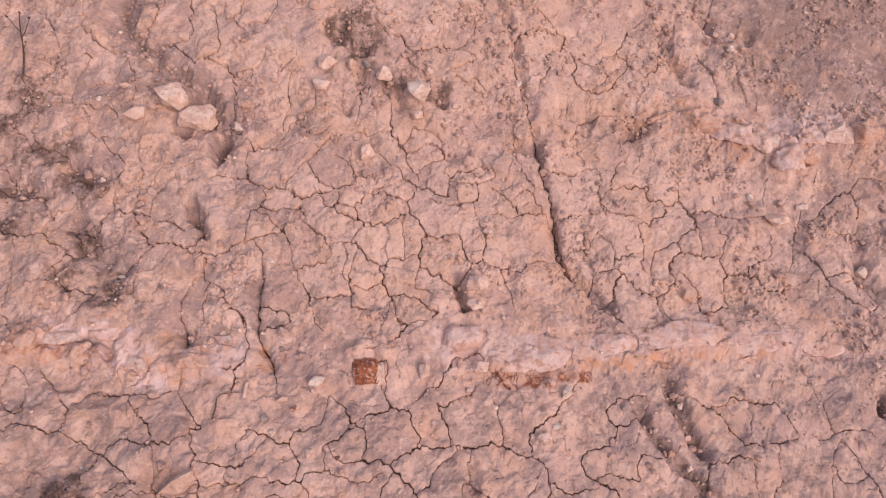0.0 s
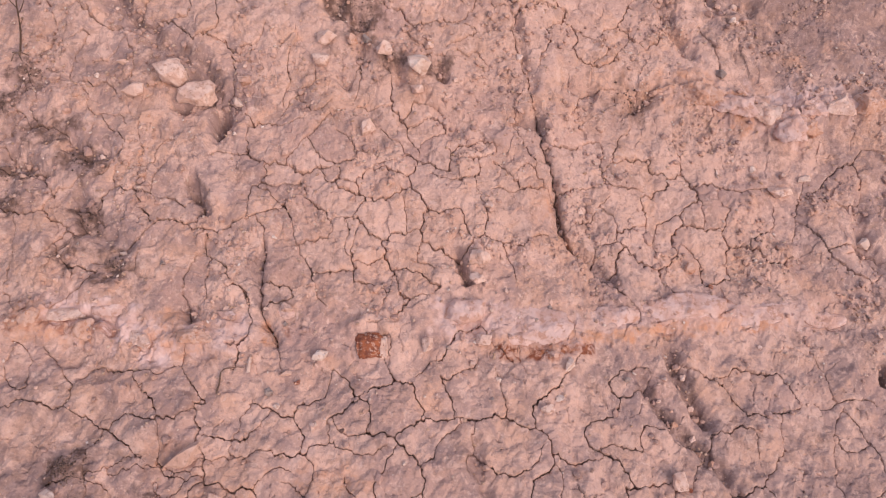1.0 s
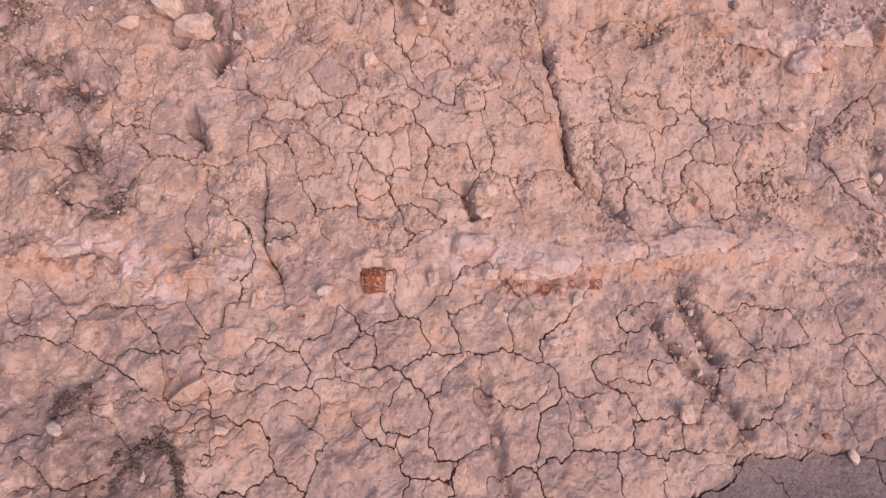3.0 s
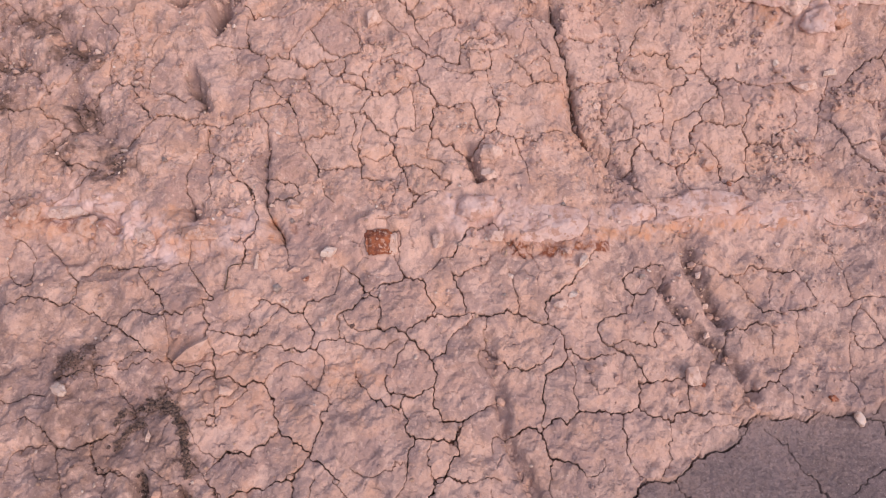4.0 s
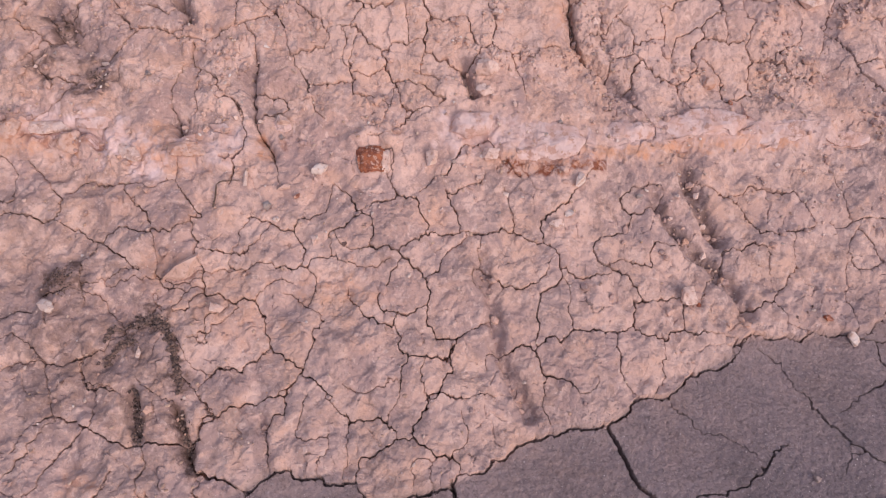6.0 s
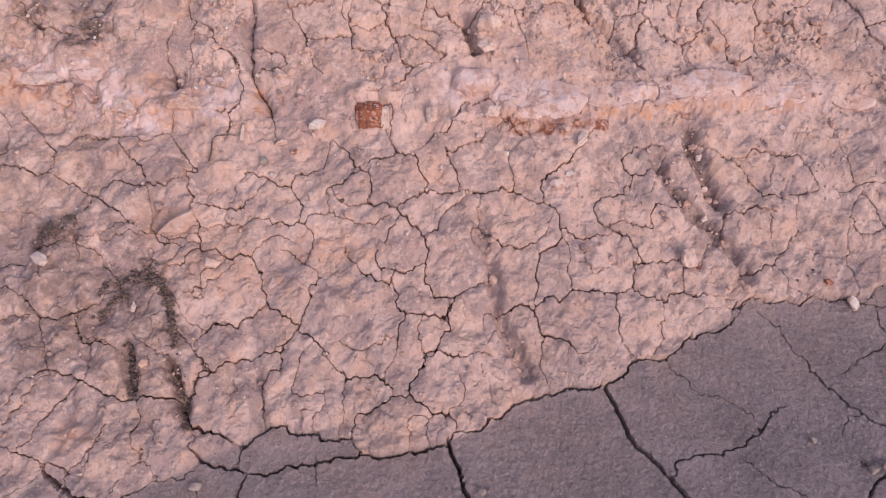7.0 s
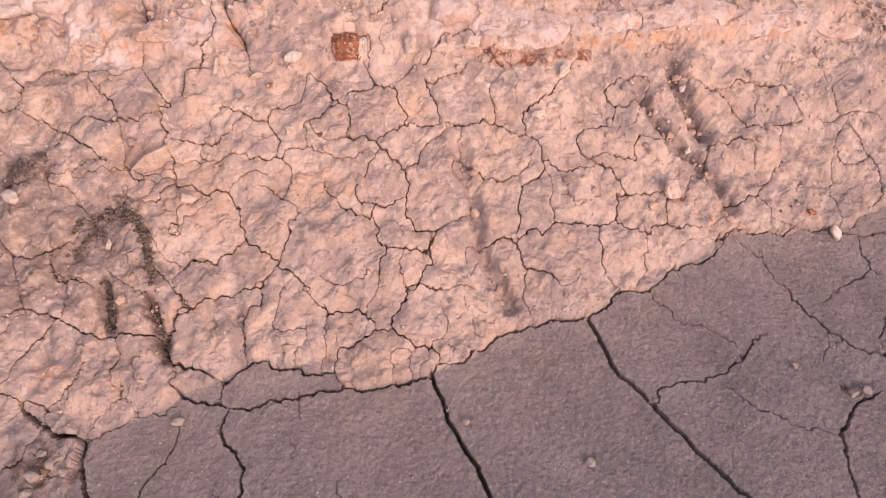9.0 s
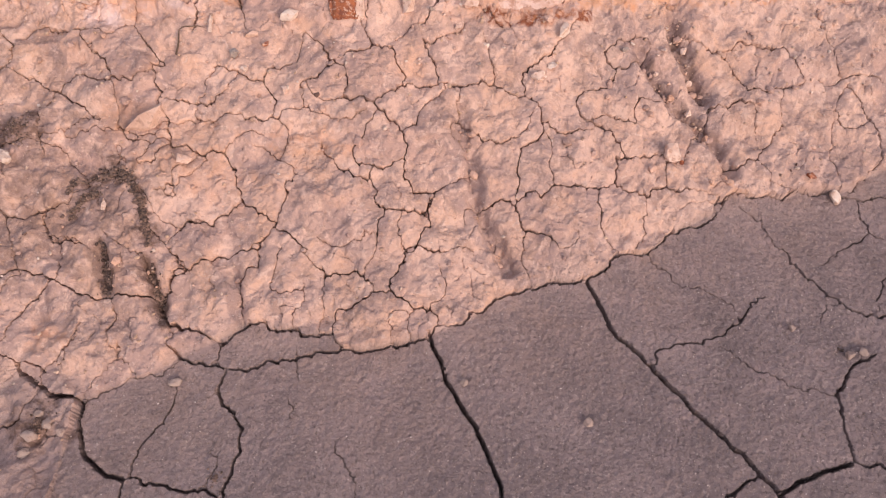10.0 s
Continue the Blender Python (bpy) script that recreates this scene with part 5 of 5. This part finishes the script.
    me.set_sharp_from_angle(angle=radians(30 if facets < 30 else 70))
    return me


def block_mesh(name, w, d, h, seed, material):
    """A squarish block with worn corners."""
    bm = bmesh.new()
    bmesh.ops.create_cube(bm, size=1)
    bmesh.ops.bevel(bm, geom=list(bm.edges), offset=0.10, segments=3, affect="EDGES")
    bmesh.ops.subdivide_edges(bm, edges=list(bm.edges), cuts=3, use_grid_fill=True)
    for v in bm.verts:
        v.co += v.co.normalized() * 0.13 * noise.fractal(v.co * 2.6 + Vector((seed, 0, 0)), 1.0, 2.0, 4)
        v.co = Vector((v.co.x * w, v.co.y * d, v.co.z * h))
    for f in bm.faces:
        f.smooth = True
    me = bpy.data.meshes.new(name)
    bm.to_mesh(me)
    bm.free()
    me.materials.append(material)
    return me


def stone(name, label_text, x, y, w, d, material, h=None, seed=1, turn=0.0, sink=0.22, group="stones of the bank", facets=9, relief=0.16, tilt=18, cuts=3, fine=0.14, edge=0.07):
    h = h or 0.95 * min(w, d)
    ob = new(name, stone_mesh(name, w, d, h, seed, material, facets, cuts, relief, fine, edge))
    on_bank = tilt if y > np.interp(x, FOOT[:, 0], FOOT[:, 1]) else 0
    ob.matrix_world = pose(x, y, ground_z(x, y) + h * (0.5 - sink), on_bank, 0, turn)
    return tagged(ob, label_text, "clod" if "clod" in name else "stone", group)


BANK_STONES = [
    # x, y, width, depth, material, seed, words
    (-0.303, 1.665, 0.069, 0.045, PINK, 1, "pale pink flat stone lying on the clay bank"),
    (-0.311, 1.608, 0.050, 0.053, PINK, 2, "pale pink angular stone lying on the clay bank"),
    (-0.232, 1.662, 0.045, 0.036, ORANGE, 3, "orange-tinged angular stone lying on the clay bank"),
    (-0.194, 1.657, 0.032, 0.026, GREY, 4, "small grey stone beside darker plant litter"),
    (-0.146, 1.618, 0.046, 0.070, PINK, 5, "tall pale pink stone standing out of the bank"),
    (-0.052, 1.568, 0.078, 0.076, WHITE, 6, "pinkish white angular stone at a small hollow"),
    (-0.064, 1.520, 0.040, 0.036, PINK, 7, "small pale pink stone below a larger one"),
    (-0.789, 1.536, 0.067, 0.050, PINK, 8, "pale rounded stone half sunk in the bank"),
    (-0.504, 1.551, 0.044, 0.044, ORANGE, 9, "small orange-tinged stone on the clay bank"),
    (-0.515, 1.512, 0.036, 0.046, WHITE, 10, "small whitish stone at the rill's edge"),
    (-0.186, 1.434, 0.046, 0.064, PINK, 11, "upright pale stone standing on the bank"),
    (0.206, 1.625, 0.022, 0.034, PINK, 12, "small pale stone beside the long rill"),
    (0.855, 1.330, 0.074, 0.046, PINK, 13, "pale pink stone on the rough upper bank"),
    (0.929, 1.367, 0.044, 0.026, WHITE, 14, "small whitish stone among loose grit"),
    (0.746, 1.787, 0.028, 0.030, PINK, 15, "small pale stone high on the bank"),
    (0.751, 1.625, 0.030, 0.036, GREY, 16, "small greyish stone above the pale bed"),
    (-0.829, 1.617, 0.036, 0.022, PINK, 17, "small pale stone high on the bank"),
    (0.704, 1.378, 0.010, 0.034, WHITE, 84, "thin pale sliver lying on the upper bank"),
    (0.795, 1.386, 0.024, 0.020, WHITE, 85, "small whitish stone among loose grit"),
    (0.874, 1.371, 0.030, 0.026, PINK, 86, "pale pink stone among loose grit"),
    (-0.440, 0.908, 0.018, 0.050, WHITE, 18, "thin whitish chip standing in the clay"),
    (-0.288, 0.924, 0.052, 0.028, WHITE, 19, "flat whitish stone below the pale bed"),
    (-0.360, 0.886, 0.040, 0.016, PINK, 20, "thin pale sliver of stone in the clay"),
    (-0.044, 0.945, 0.052, 0.040, PINK, 21, "blunt pinkish stone set in the clay"),
    (0.276, 0.912, 0.034, 0.044, WHITE, 22, "whitish stone below the rust stain"),
    (0.217, 0.823, 0.034, 0.026, PINK, 23, "pale yellowish stone on a clay plate"),
    (0.247, 0.846, 0.026, 0.018, WHITE, 24, "small whitish stone on a clay plate"),
    (0.087, 0.958, 0.052, 0.034, PINK, 25, "pinkish stone set under the pale bed"),
    (-0.371, 1.017, 0.052, 0.040, PINK, 26, "pale pink stone beside the narrow rill"),
    (-0.485, 0.644, 0.040, 0.024, PINK, 27, "flat pinkish stone beside a crack"),
    (-0.818, 0.649, 0.043, 0.026, WHITE, 28, "smooth whitish stone near dark plant litter"),
    (-0.295, 0.781, 0.020, 0.017, PINK, 29, "tiny pinkish stone on a clay plate"),
    (-0.385, 0.845, 0.040, 0.024, GREY, 30, "grey-pink stone in the rough clay"),
    (-0.333, 0.868, 0.024, 0.013, RUST, 31, "small dark red stone in the rough clay"),
    (-0.231, 0.774, 0.014, 0.013, DARK, 32, "tiny dark round stone in the clay"),
    (-0.711, 0.551, 0.011, 0.009, DARK, 33, "tiny dark brown bit on the bank"),
    (-0.771, 0.513, 0.009, 0.010, DARK, 34, "tiny dark brown bit on the bank"),
    # three dark beads stand in for small shaded holes
    (0.735, 0.662, 0.008, 0.008, DARK, 38, "tiny dark bead in place of a shaded hole"),
    (0.757, 0.672, 0.007, 0.008, DARK, 39, "tiny dark bead in place of a shaded hole"),
    (0.772, 0.684, 0.008, 0.007, DARK, 40, "tiny dark bead in place of a shaded hole"),
    (0.523, 0.688, 0.011, 0.011, RUST, 35, "tiny dark red stone on a plate"),
    (0.795, 0.655, 0.020, 0.026, RUST, 36, "dull reddish stone near the bank's foot"),
    (-0.63, 0.565, 0.012, 0.030, WHITE, 37, "small pale sliver within the dark crust"),
]
for x, y, w, d, mat, seed, words in BANK_STONES:
    stone("stone", words, x, y, w, d, mat, seed=seed, turn=-35 if "smooth" in words else seed * 47 % 180 if abs(w - d) < 0.012 else 0, facets=32 if "smooth" in words else 5, relief=0.12, cuts=4, fine=0.10, edge=0.02)
rust = tagged(new("rust_stone", block_mesh("rust_stone", 0.060, 0.054, 0.046, 3, RUST)), "square rust-red stone set flush in the clay", "stone", "stones of the bank")
rust.matrix_world = pose(-0.176, 0.952, ground_z(-0.176, 0.945) - 0.008, 30, 0, 3)
rim = new("pale_edge", block_mesh("pale_edge", 0.020, 0.052, 0.038, 9, PINK))
rim.parent, rim.matrix_basis = rust, pose(0.030, -0.005, 0.002)
rim["label"] = "pale crust along one side"
CLODS = [
    (-0.692, 1.566, 0.096, 0.098, 51, "rounded pale clod of clay at the rill"),
    (-0.626, 1.525, 0.105, 0.090, 52, "broken pale clod of clay in the rill"),
    (0.078, 1.126, 0.058, 0.046, 53, "knob of pale clay standing out of the bank"),
    (0.072, 1.086, 0.044, 0.034, 54, "lump of yellowish clay under a knob"),
    (0.037, 1.018, 0.108, 0.066, 55, "smooth pink boulder set in the pale bed"),
    (0.498, 0.699, 0.040, 0.056, 58, "long lump of clay in a rill"),
]
for x, y, w, d, seed, words in CLODS:
    hard = "pink" in words
    stone("bed_rock" if hard else "clay_clod", words, x, y, w, d, BED if hard else PINK if "knob" in words or "rill" in words else ORANGE if "yellowish" in words else SOILY, h=0.9 * min(w, d), seed=seed, sink=0.44 if hard else 0.15 if "knob" in words or "blocky" in words else 0.26,
          group="lumps of the bank", facets=34 if hard else 9, relief=0.22, cuts=5, fine=0.08, edge=0.03)
block = tagged(new("clay_clod", stone_mesh("clay_clod", 0.095, 0.130, 0.060, 57, SOILY, 4, 5, 0.20, 0.08, 0.02)), "blocky pale clod of clay by a crack", "clod", "lumps of the bank")
block.matrix_world = pose(-0.566, 0.745, ground_z(-0.566, 0.745) - 0.010, 24, 4, -12)
BEDS = [
    # x, y, width, depth, turn, material, words
    (0.680, 1.560, 0.150, 0.075, -22, ORANGE, "long orange-pink slab of the hard upper bed"),
    (0.770, 1.530, 0.150, 0.085, -24, BED, "slanting pink slab of the hard upper bed"),
    (0.850, 1.500, 0.110, 0.080, -24, PINK, "pale ridge of the hard upper bed"),
    (0.905, 1.462, 0.095, 0.100, -10, BED, "blunt pink end of the hard upper bed"),
    (0.955, 1.475, 0.060, 0.080, 5, ORANGE, "rounded tan end of the hard upper bed"),
    (0.985, 1.525, 0.110, 0.065, 12, BED, "pale pink slab of the hard upper bed"),
    (1.060, 1.530, 0.120, 0.070, 8, PINK, "broken whitish slab of the hard upper bed"),
    (1.130, 1.535, 0.085, 0.085, 10, ORANGE, "broad tan lobe of the hard upper bed"),
    (-0.873, 1.015, 0.116, 0.045, 0, PINK, "flat pale pink slab in the pale bed"),
    (-0.696, 0.962, 0.084, 0.048, -30, PINK, "broken pale pink stone in the pale bed"),
    (-0.569, 0.961, 0.102, 0.056, 5, ORANGE, "orange-pink stone in the pale bed"),
    (-0.814, 0.981, 0.051, 0.068, 0, ORANGE, "upright orange lump under the pale bed"),
    (-0.772, 1.023, 0.091, 0.037, 0, BED, "flat pink stone in the pale bed"),
    (-0.502, 1.009, 0.057, 0.028, -20, BED, "slanting flat stone above the pale bed"),
    (-0.942, 1.006, 0.052, 0.057, 0, ORANGE, "rusty orange lump in the pale bed"),
    (0.185, 0.998, 0.230, 0.110, -4, BED, "smooth pink slab above the rust-red stain"),
    (0.393, 1.032, 0.150, 0.075, 10, BED, "rough pink stone of the pale bed"),
    (0.563, 1.058, 0.250, 0.085, 3, BED, "long pale pink slab of the pale bed"),
    (0.742, 1.058, 0.200, 0.070, 0, BED, "long pale pink slab of the pale bed"),
    (0.909, 1.052, 0.140, 0.055, 0, BED, "low pinkish slab of the pale bed"),
    (-0.372, 1.020, 0.078, 0.048, 0, BED, "pale pink stone beside the narrow rill"),
]
for i, (x, y, w, d, turn, mat, words) in enumerate(BEDS):
    stone("bed_rock", words, x, y, w, d, mat, h=min(0.62 * d, 0.055), seed=110 + i, turn=turn, sink=0.52 if y > 1.4 else 0.54 if x < -0.45 else 0.82, group="stones of the hard beds", facets=16 if x < 0 else 12 if y > 1.4 else 44, relief=0.38 if y > 1.4 else 0.30, tilt=24, cuts=6, fine=0.07, edge=0.07 if x < 0 else 0.03 if y > 1.4 else 0.16)
FLAT_STONES = [
    (0.853, 0.626, 0.033, 0.048, WHITE, 71, "white drop-shaped pebble at the flat's edge"),
    (0.426, 0.499, 0.012, 0.011, WHITE, 72, "tiny white pebble at the flat's edge"),
    (0.259, 0.159, 0.022, 0.020, MUDDY, 73, "small pinkish pebble on the mud flat"),
    (0.042, 0.240, 0.017, 0.019, MUDDY, 74, "small pinkish pebble on the mud flat"),
    (0.678, 0.329, 0.017, 0.017, MUDDY, 75, "small lump stuck in the mud flat"),
    (0.774, 0.269, 0.024, 0.021, MUDDY, 76, "small lump beside a hollow in the mud"),
    (0.800, 0.275, 0.020, 0.020, MUDDY, 77, "small lump beside a hollow in the mud"),
    (-0.485, 0.253, 0.031, 0.018, MUDDY, 78, "flat pale pebble on the mud flat"),
    (-0.717, 0.159, 0.034, 0.026, MUDDY, 79, "crumb of clay on the mud flat"),
    (-0.688, 0.180, 0.026, 0.022, MUDDY, 80, "crumb of clay on the mud flat"),
    (-0.724, 0.133, 0.026, 0.020, MUDDY, 81, "crumb of clay on the mud flat"),
    (-0.707, 0.197, 0.022, 0.016, MUDDY, 82, "crumb of clay on the mud flat"),
    (-0.665, 0.165, 0.018, 0.016, MUDDY, 83, "crumb of clay on the mud flat"),
]
for x, y, w, d, mat, seed, words in FLAT_STONES:
    stone("pebble", words, x, y, w, d, mat, seed=seed, group="pebbles on the mud flat", h=0.75 * min(w, d), sink=0.26, relief=0.14, cuts=4, fine=0.1, facets=12)


# ---- loose bits ----
def bits(name, spots, material, label_text, category, squash=0.7, stick=0.0, seed=1):
    """Many small lumps or sticks in one mesh. spots: x, y, size."""
    rng = random.Random(seed)
    shapes = []
    for _ in range(14):
        bm = bmesh.new()
        bmesh.ops.create_icosphere(bm, subdivisions=1, radius=0.5)
        for v in bm.verts:
            v.co *= rng.uniform(0.72, 1.2)
        bm.verts.index_update()
        shapes.append((np.array([v.co[:] for v in bm.verts]), np.array([[v.index for v in f.verts] for f in bm.faces])))
        bm.free()
    co, tri, base = [], [], 0
    for x, y, size in spots:
        v, f = shapes[rng.randrange(14)]
        k = np.array([size * rng.uniform(0.8, 1.35), size * rng.uniform(0.7, 1.0), size * squash])
        if rng.random() < stick:
            k = np.array([size * rng.uniform(2.5, 5), size * 0.28, size * 0.28])
        turn = np.array(Euler((rng.uniform(-0.5, 0.9), rng.uniform(-0.5, 0.5), rng.uniform(0, 6.28))).to_matrix())
        co.append((v * k) @ turn.T + (x, y, ground_z(x, y) + size * 0.22))
        tri.append(f + base)
        base += len(v)
    me = bpy.data.meshes.new(name)
    me.from_pydata(np.vstack(co), [], np.vstack(tri))
    me.materials.append(material)
    me.update()
    return tagged(new(name, me), label_text, category, kind="stuff")


rng = np.random.default_rng(12)


def strewn(n, keep, low, high):
    """Spots on the bank, more of them where keep() is high."""
    out = []
    while len(out) < n:
        x, y = rng.uniform(-1.25, 1.35, 4000), rng.uniform(0.0, 2.1, 4000)
        ok = (rng.random(4000) < keep(x, y)) & (np.abs(x) < 0.9 + 0.3 * y)
        for u, v in zip(x[ok], y[ok]):
            out.append((u, v, low * (high / low) ** (rng.random() ** 2.2)))
    return out[:n]


def on_bank(x, y):
    return ease(y - np.interp(x, FOOT[:, 0], FOOT[:, 1]), 0.0, 0.05)


def grit_density(x, y):
    loose = ease(fbm(x, y, 0.14, 3, 51), -0.1, 0.45)
    rill_way = np.exp(-((x - 0.17 - 0.06 * (1.9 - y)) / 0.10) ** 2) * ease(y, 1.2, 1.5)
    rows, cs = np.searchsorted(Y_LINES, y), np.searchsorted(S_LINES, x / widen(y))
    bed = ease(-groove_z[rows, cs], 0.008, 0.02)
    return on_bank(x, y) * np.clip(0.6 * bed + 0.10 + 0.75 * loose * ease(y, 0.7, 1.15) + 0.5 * rill_way, 0, 1)


for i, (x, y, size) in enumerate(strewn(120, lambda u, v: grit_density(u, v) * ease(v, 0.85, 1.3), 0.012, 0.036)):
    mat, words = ((PINK, "small pinkish stone lying on the upper bank"), (CLAY, "small crumb of dry clay on the upper bank"),
                  (ORANGE, "small orange-tinged stone lying on the upper bank"), (WHITE, "small whitish stone lying on the upper bank"))[int(rng.choice(4, p=(0.36, 0.46, 0.08, 0.10)))]
    stone("small_stone", words, x, y, size * rng.uniform(0.9, 1.4), size, mat, seed=200 + i, turn=float(rng.uniform(0, 180)), sink=0.32, group="small stones of the bank", facets=8)
for i, (x, y, size) in enumerate(strewn(90, lambda u, v: on_bank(u, v) * ease(v, 0.78, 0.88) * ease(-v, -1.22, -1.08) * ease(fbm(u, v, 0.12, 2, 151), -0.1, 0.4), 0.008, 0.022)):
    mat, words = ((PINK, "small pinkish stone stuck in the bank"), (WHITE, "small whitish stone stuck in the bank"), (GREY, "small greyish stone stuck in the bank"),
                  (RUST, "small rusty stone stuck in the bank"))[int(rng.choice(4, p=(0.5, 0.28, 0.14, 0.08)))]
    stone("small_stone", words, x, y, size * rng.uniform(0.9, 1.5), size, mat, seed=400 + i, turn=float(rng.uniform(0, 180)), sink=0.30, group="small stones of the bank", facets=5, edge=0.03)
for i, k in enumerate(np.linspace(0.05, 0.95, 12)):
    x, y = (0.525 + 0.05 * k, 0.955 - 0.125 * k) if i % 2 else (0.46 + 0.14 * k, 0.87 - 0.14 * k)
    size = rng.uniform(0.009, 0.019)
    stone("small_stone", "small tan stone lying in a rill", x + rng.normal(0, 0.008), y, size * 1.3, size, ORANGE if i % 3 else PINK, seed=520 + i, turn=float(rng.uniform(0, 180)), sink=0.2, group="small stones of the bank", facets=5, edge=0.03)
bits("grit", strewn(9000, grit_density, 0.0020, 0.0100), GRIT, "loose pale and pinkish grit strewn over the bank", "grit", seed=2)
bits("crumbs", strewn(2600, lambda x, y: grit_density(x, y) ** 1.5, 0.006, 0.024), CLAY, "crumbs of dry pinkish clay lying on the bank", "crumbs", squash=0.75, seed=7)
bits("sand_grains", strewn(16000, lambda x, y: (1 - on_bank(x, y)) * 0.9 * (y < 0.75), 0.0011, 0.0032), SAND, "fine pale sand grains on the mud flat", "sand", seed=3)


def heap(n, low, high, *circles):
    out = []
    for x, y, r in circles:
        for _ in range(int(n * r / 0.05)):
            a, d = rng.random() * 6.283, r * abs(rng.normal(0, 0.5))
            out.append((x + d * math.cos(a), y + d * math.sin(a), low + (high - low) * rng.random() ** 2))
    return out


LITTER_SPOTS = heap(90, 0.0015, 0.007, (-0.250, 1.760, 0.05), (-0.200, 1.715, 0.05), (-1.08, 1.36, 0.04), (-0.905, 1.39, 0.05), (-1.078, 1.607, 0.04),
                    (-1.13, 1.53, 0.04), (-0.862, 1.245, 0.04), (-0.778, 1.121, 0.04), (-0.804, 0.704, 0.04), (0.50, 1.56, 0.05))
bits("plant_litter", LITTER_SPOTS, LITTER, "dark dry plant litter lying in the clay's hollows", "litter", stick=0.12, seed=4)
CRUST = []
for way, spread_x, spread_y, most in (((-0.700, 0.600, -0.690, 0.622, -0.668, 0.628), 0.003, 0.003, 2), ((-0.655, 0.636, -0.62, 0.640, -0.583, 0.622), 0.007, 0.005, 5),
                                      ((-0.583, 0.622, -0.566, 0.585, -0.556, 0.55, -0.544, 0.505), 0.004, 0.006, 3), ((-0.696, 0.562, -0.663, 0.600, -0.64, 0.598), 0.004, 0.004, 2),
                                      ((-0.634, 0.495, -0.628, 0.46, -0.617, 0.41), 0.005, 0.006, 4), ((-0.545, 0.455, -0.535, 0.43, -0.518, 0.36), 0.005, 0.006, 2)):
    for x, y in smooth_line(way, 0.004):
        CRUST += [(x + rng.normal(0, spread_x), y - 0.010 * (y > 0.5) + rng.normal(0, spread_y), 0.0024 + 0.007 * rng.random() ** 2) for _ in range(3 * most)]
CRUST += heap(120, 0.002, 0.006, (-0.803, 0.705, 0.030), (-0.79, 0.68, 0.018), (-0.622, 0.45, 0.015), (-0.62, 0.42, 0.012), (-0.539, 0.433, 0.022), (-0.707, 0.185, 0.03), (-0.521, 0.373, 0.016), (-0.392, 0.086, 0.018), (0.760, 0.285, 0.01))
bits("dark_crust", CRUST, LITTER, "crumbly black-brown crust of rotted plants", "crust", seed=5)


# ---- the dry plant and a root ----
def rod(name, points, thick, parent=None, label_text="", material=TWIG):
    """A round tapered stalk through the given places."""
    cu = bpy.data.curves.new(name, "CURVE")
    cu.dimensions, cu.bevel_depth, cu.bevel_resolution = "3D", thick, 2
    sp = cu.splines.new("POLY")
    sp.points.add(len(points) - 1)
    for i, p in enumerate(points):
        sp.points[i].co = (*p, 1)
        sp.points[i].radius = 1.15 - 0.6 * i / (len(points) - 1)
    me = bpy.data.meshes.new_from_object(bpy.data.objects.new(name, cu))
    me.materials.append(material)
    ob = new(name, me)
    if parent:
        ob.parent = parent
    if label_text:
        ob["label"] = label_text
    return ob


def bead(name, at, r, parent, seed):
    ob = new(name, stone_mesh(name, r * 2, r * 2, r * 2.3, seed, TWIG, 4, 2, 0.25))
    ob.location = at
    ob.parent = parent


BX, BY = -1.112, 1.655
BZ = ground_z(BX, BY) - 0.004
plant = tagged(new("dry_plant"), "dry brown leafless stalk standing on the bank", "plant")
up = [(BX + 0.075 * k, BY + 0.01 * math.sin(5 * k), BZ + 0.185 * k) for k in np.linspace(0, 1, 12)]
rod("stem", up, 0.0024, plant)
for i, (k, reach, rise, side) in enumerate(((7, 0.040, 0.050, 1), (8, -0.018, 0.04, -1), (5, 0.014, 0.016, 1))):
    x, y, z = up[k]
    way = [(x + reach * s, y, z + rise * s ** 1.3) for s in np.linspace(0, 1, 6)]
    rod("branch", way, 0.0014, plant)
    bead("seed_head", way[-1], 0.0042, plant, 90 + i)
bead("seed_head", up[-1], 0.0046, plant, 95)
bead("seed_head", up[4], 0.0040, plant, 96)
for i in range(5):
    a = i * 1.3
    rod("root", [(BX, BY, BZ + 0.012), (BX + 0.012 * math.cos(a), BY + 0.010 * math.sin(a), BZ + 0.010), (BX + 0.026 * math.cos(a), BY + 0.02 * math.sin(a), ground_z(BX + 0.026 * math.cos(a), BY + 0.02 * math.sin(a)))], 0.0016, plant)

way = smooth_line((-0.506, 0.847, -0.495, 0.880, -0.477, 0.893, -0.451, 0.899), 0.006)
tagged(rod("bare_root", [(x, y, ground_z(x, y) + 0.004 + 0.006 * math.sin(math.pi * i / len(way))) for i, (x, y) in enumerate(way)], 0.0017),
       "thin dark root lying bent on the clay", "root")
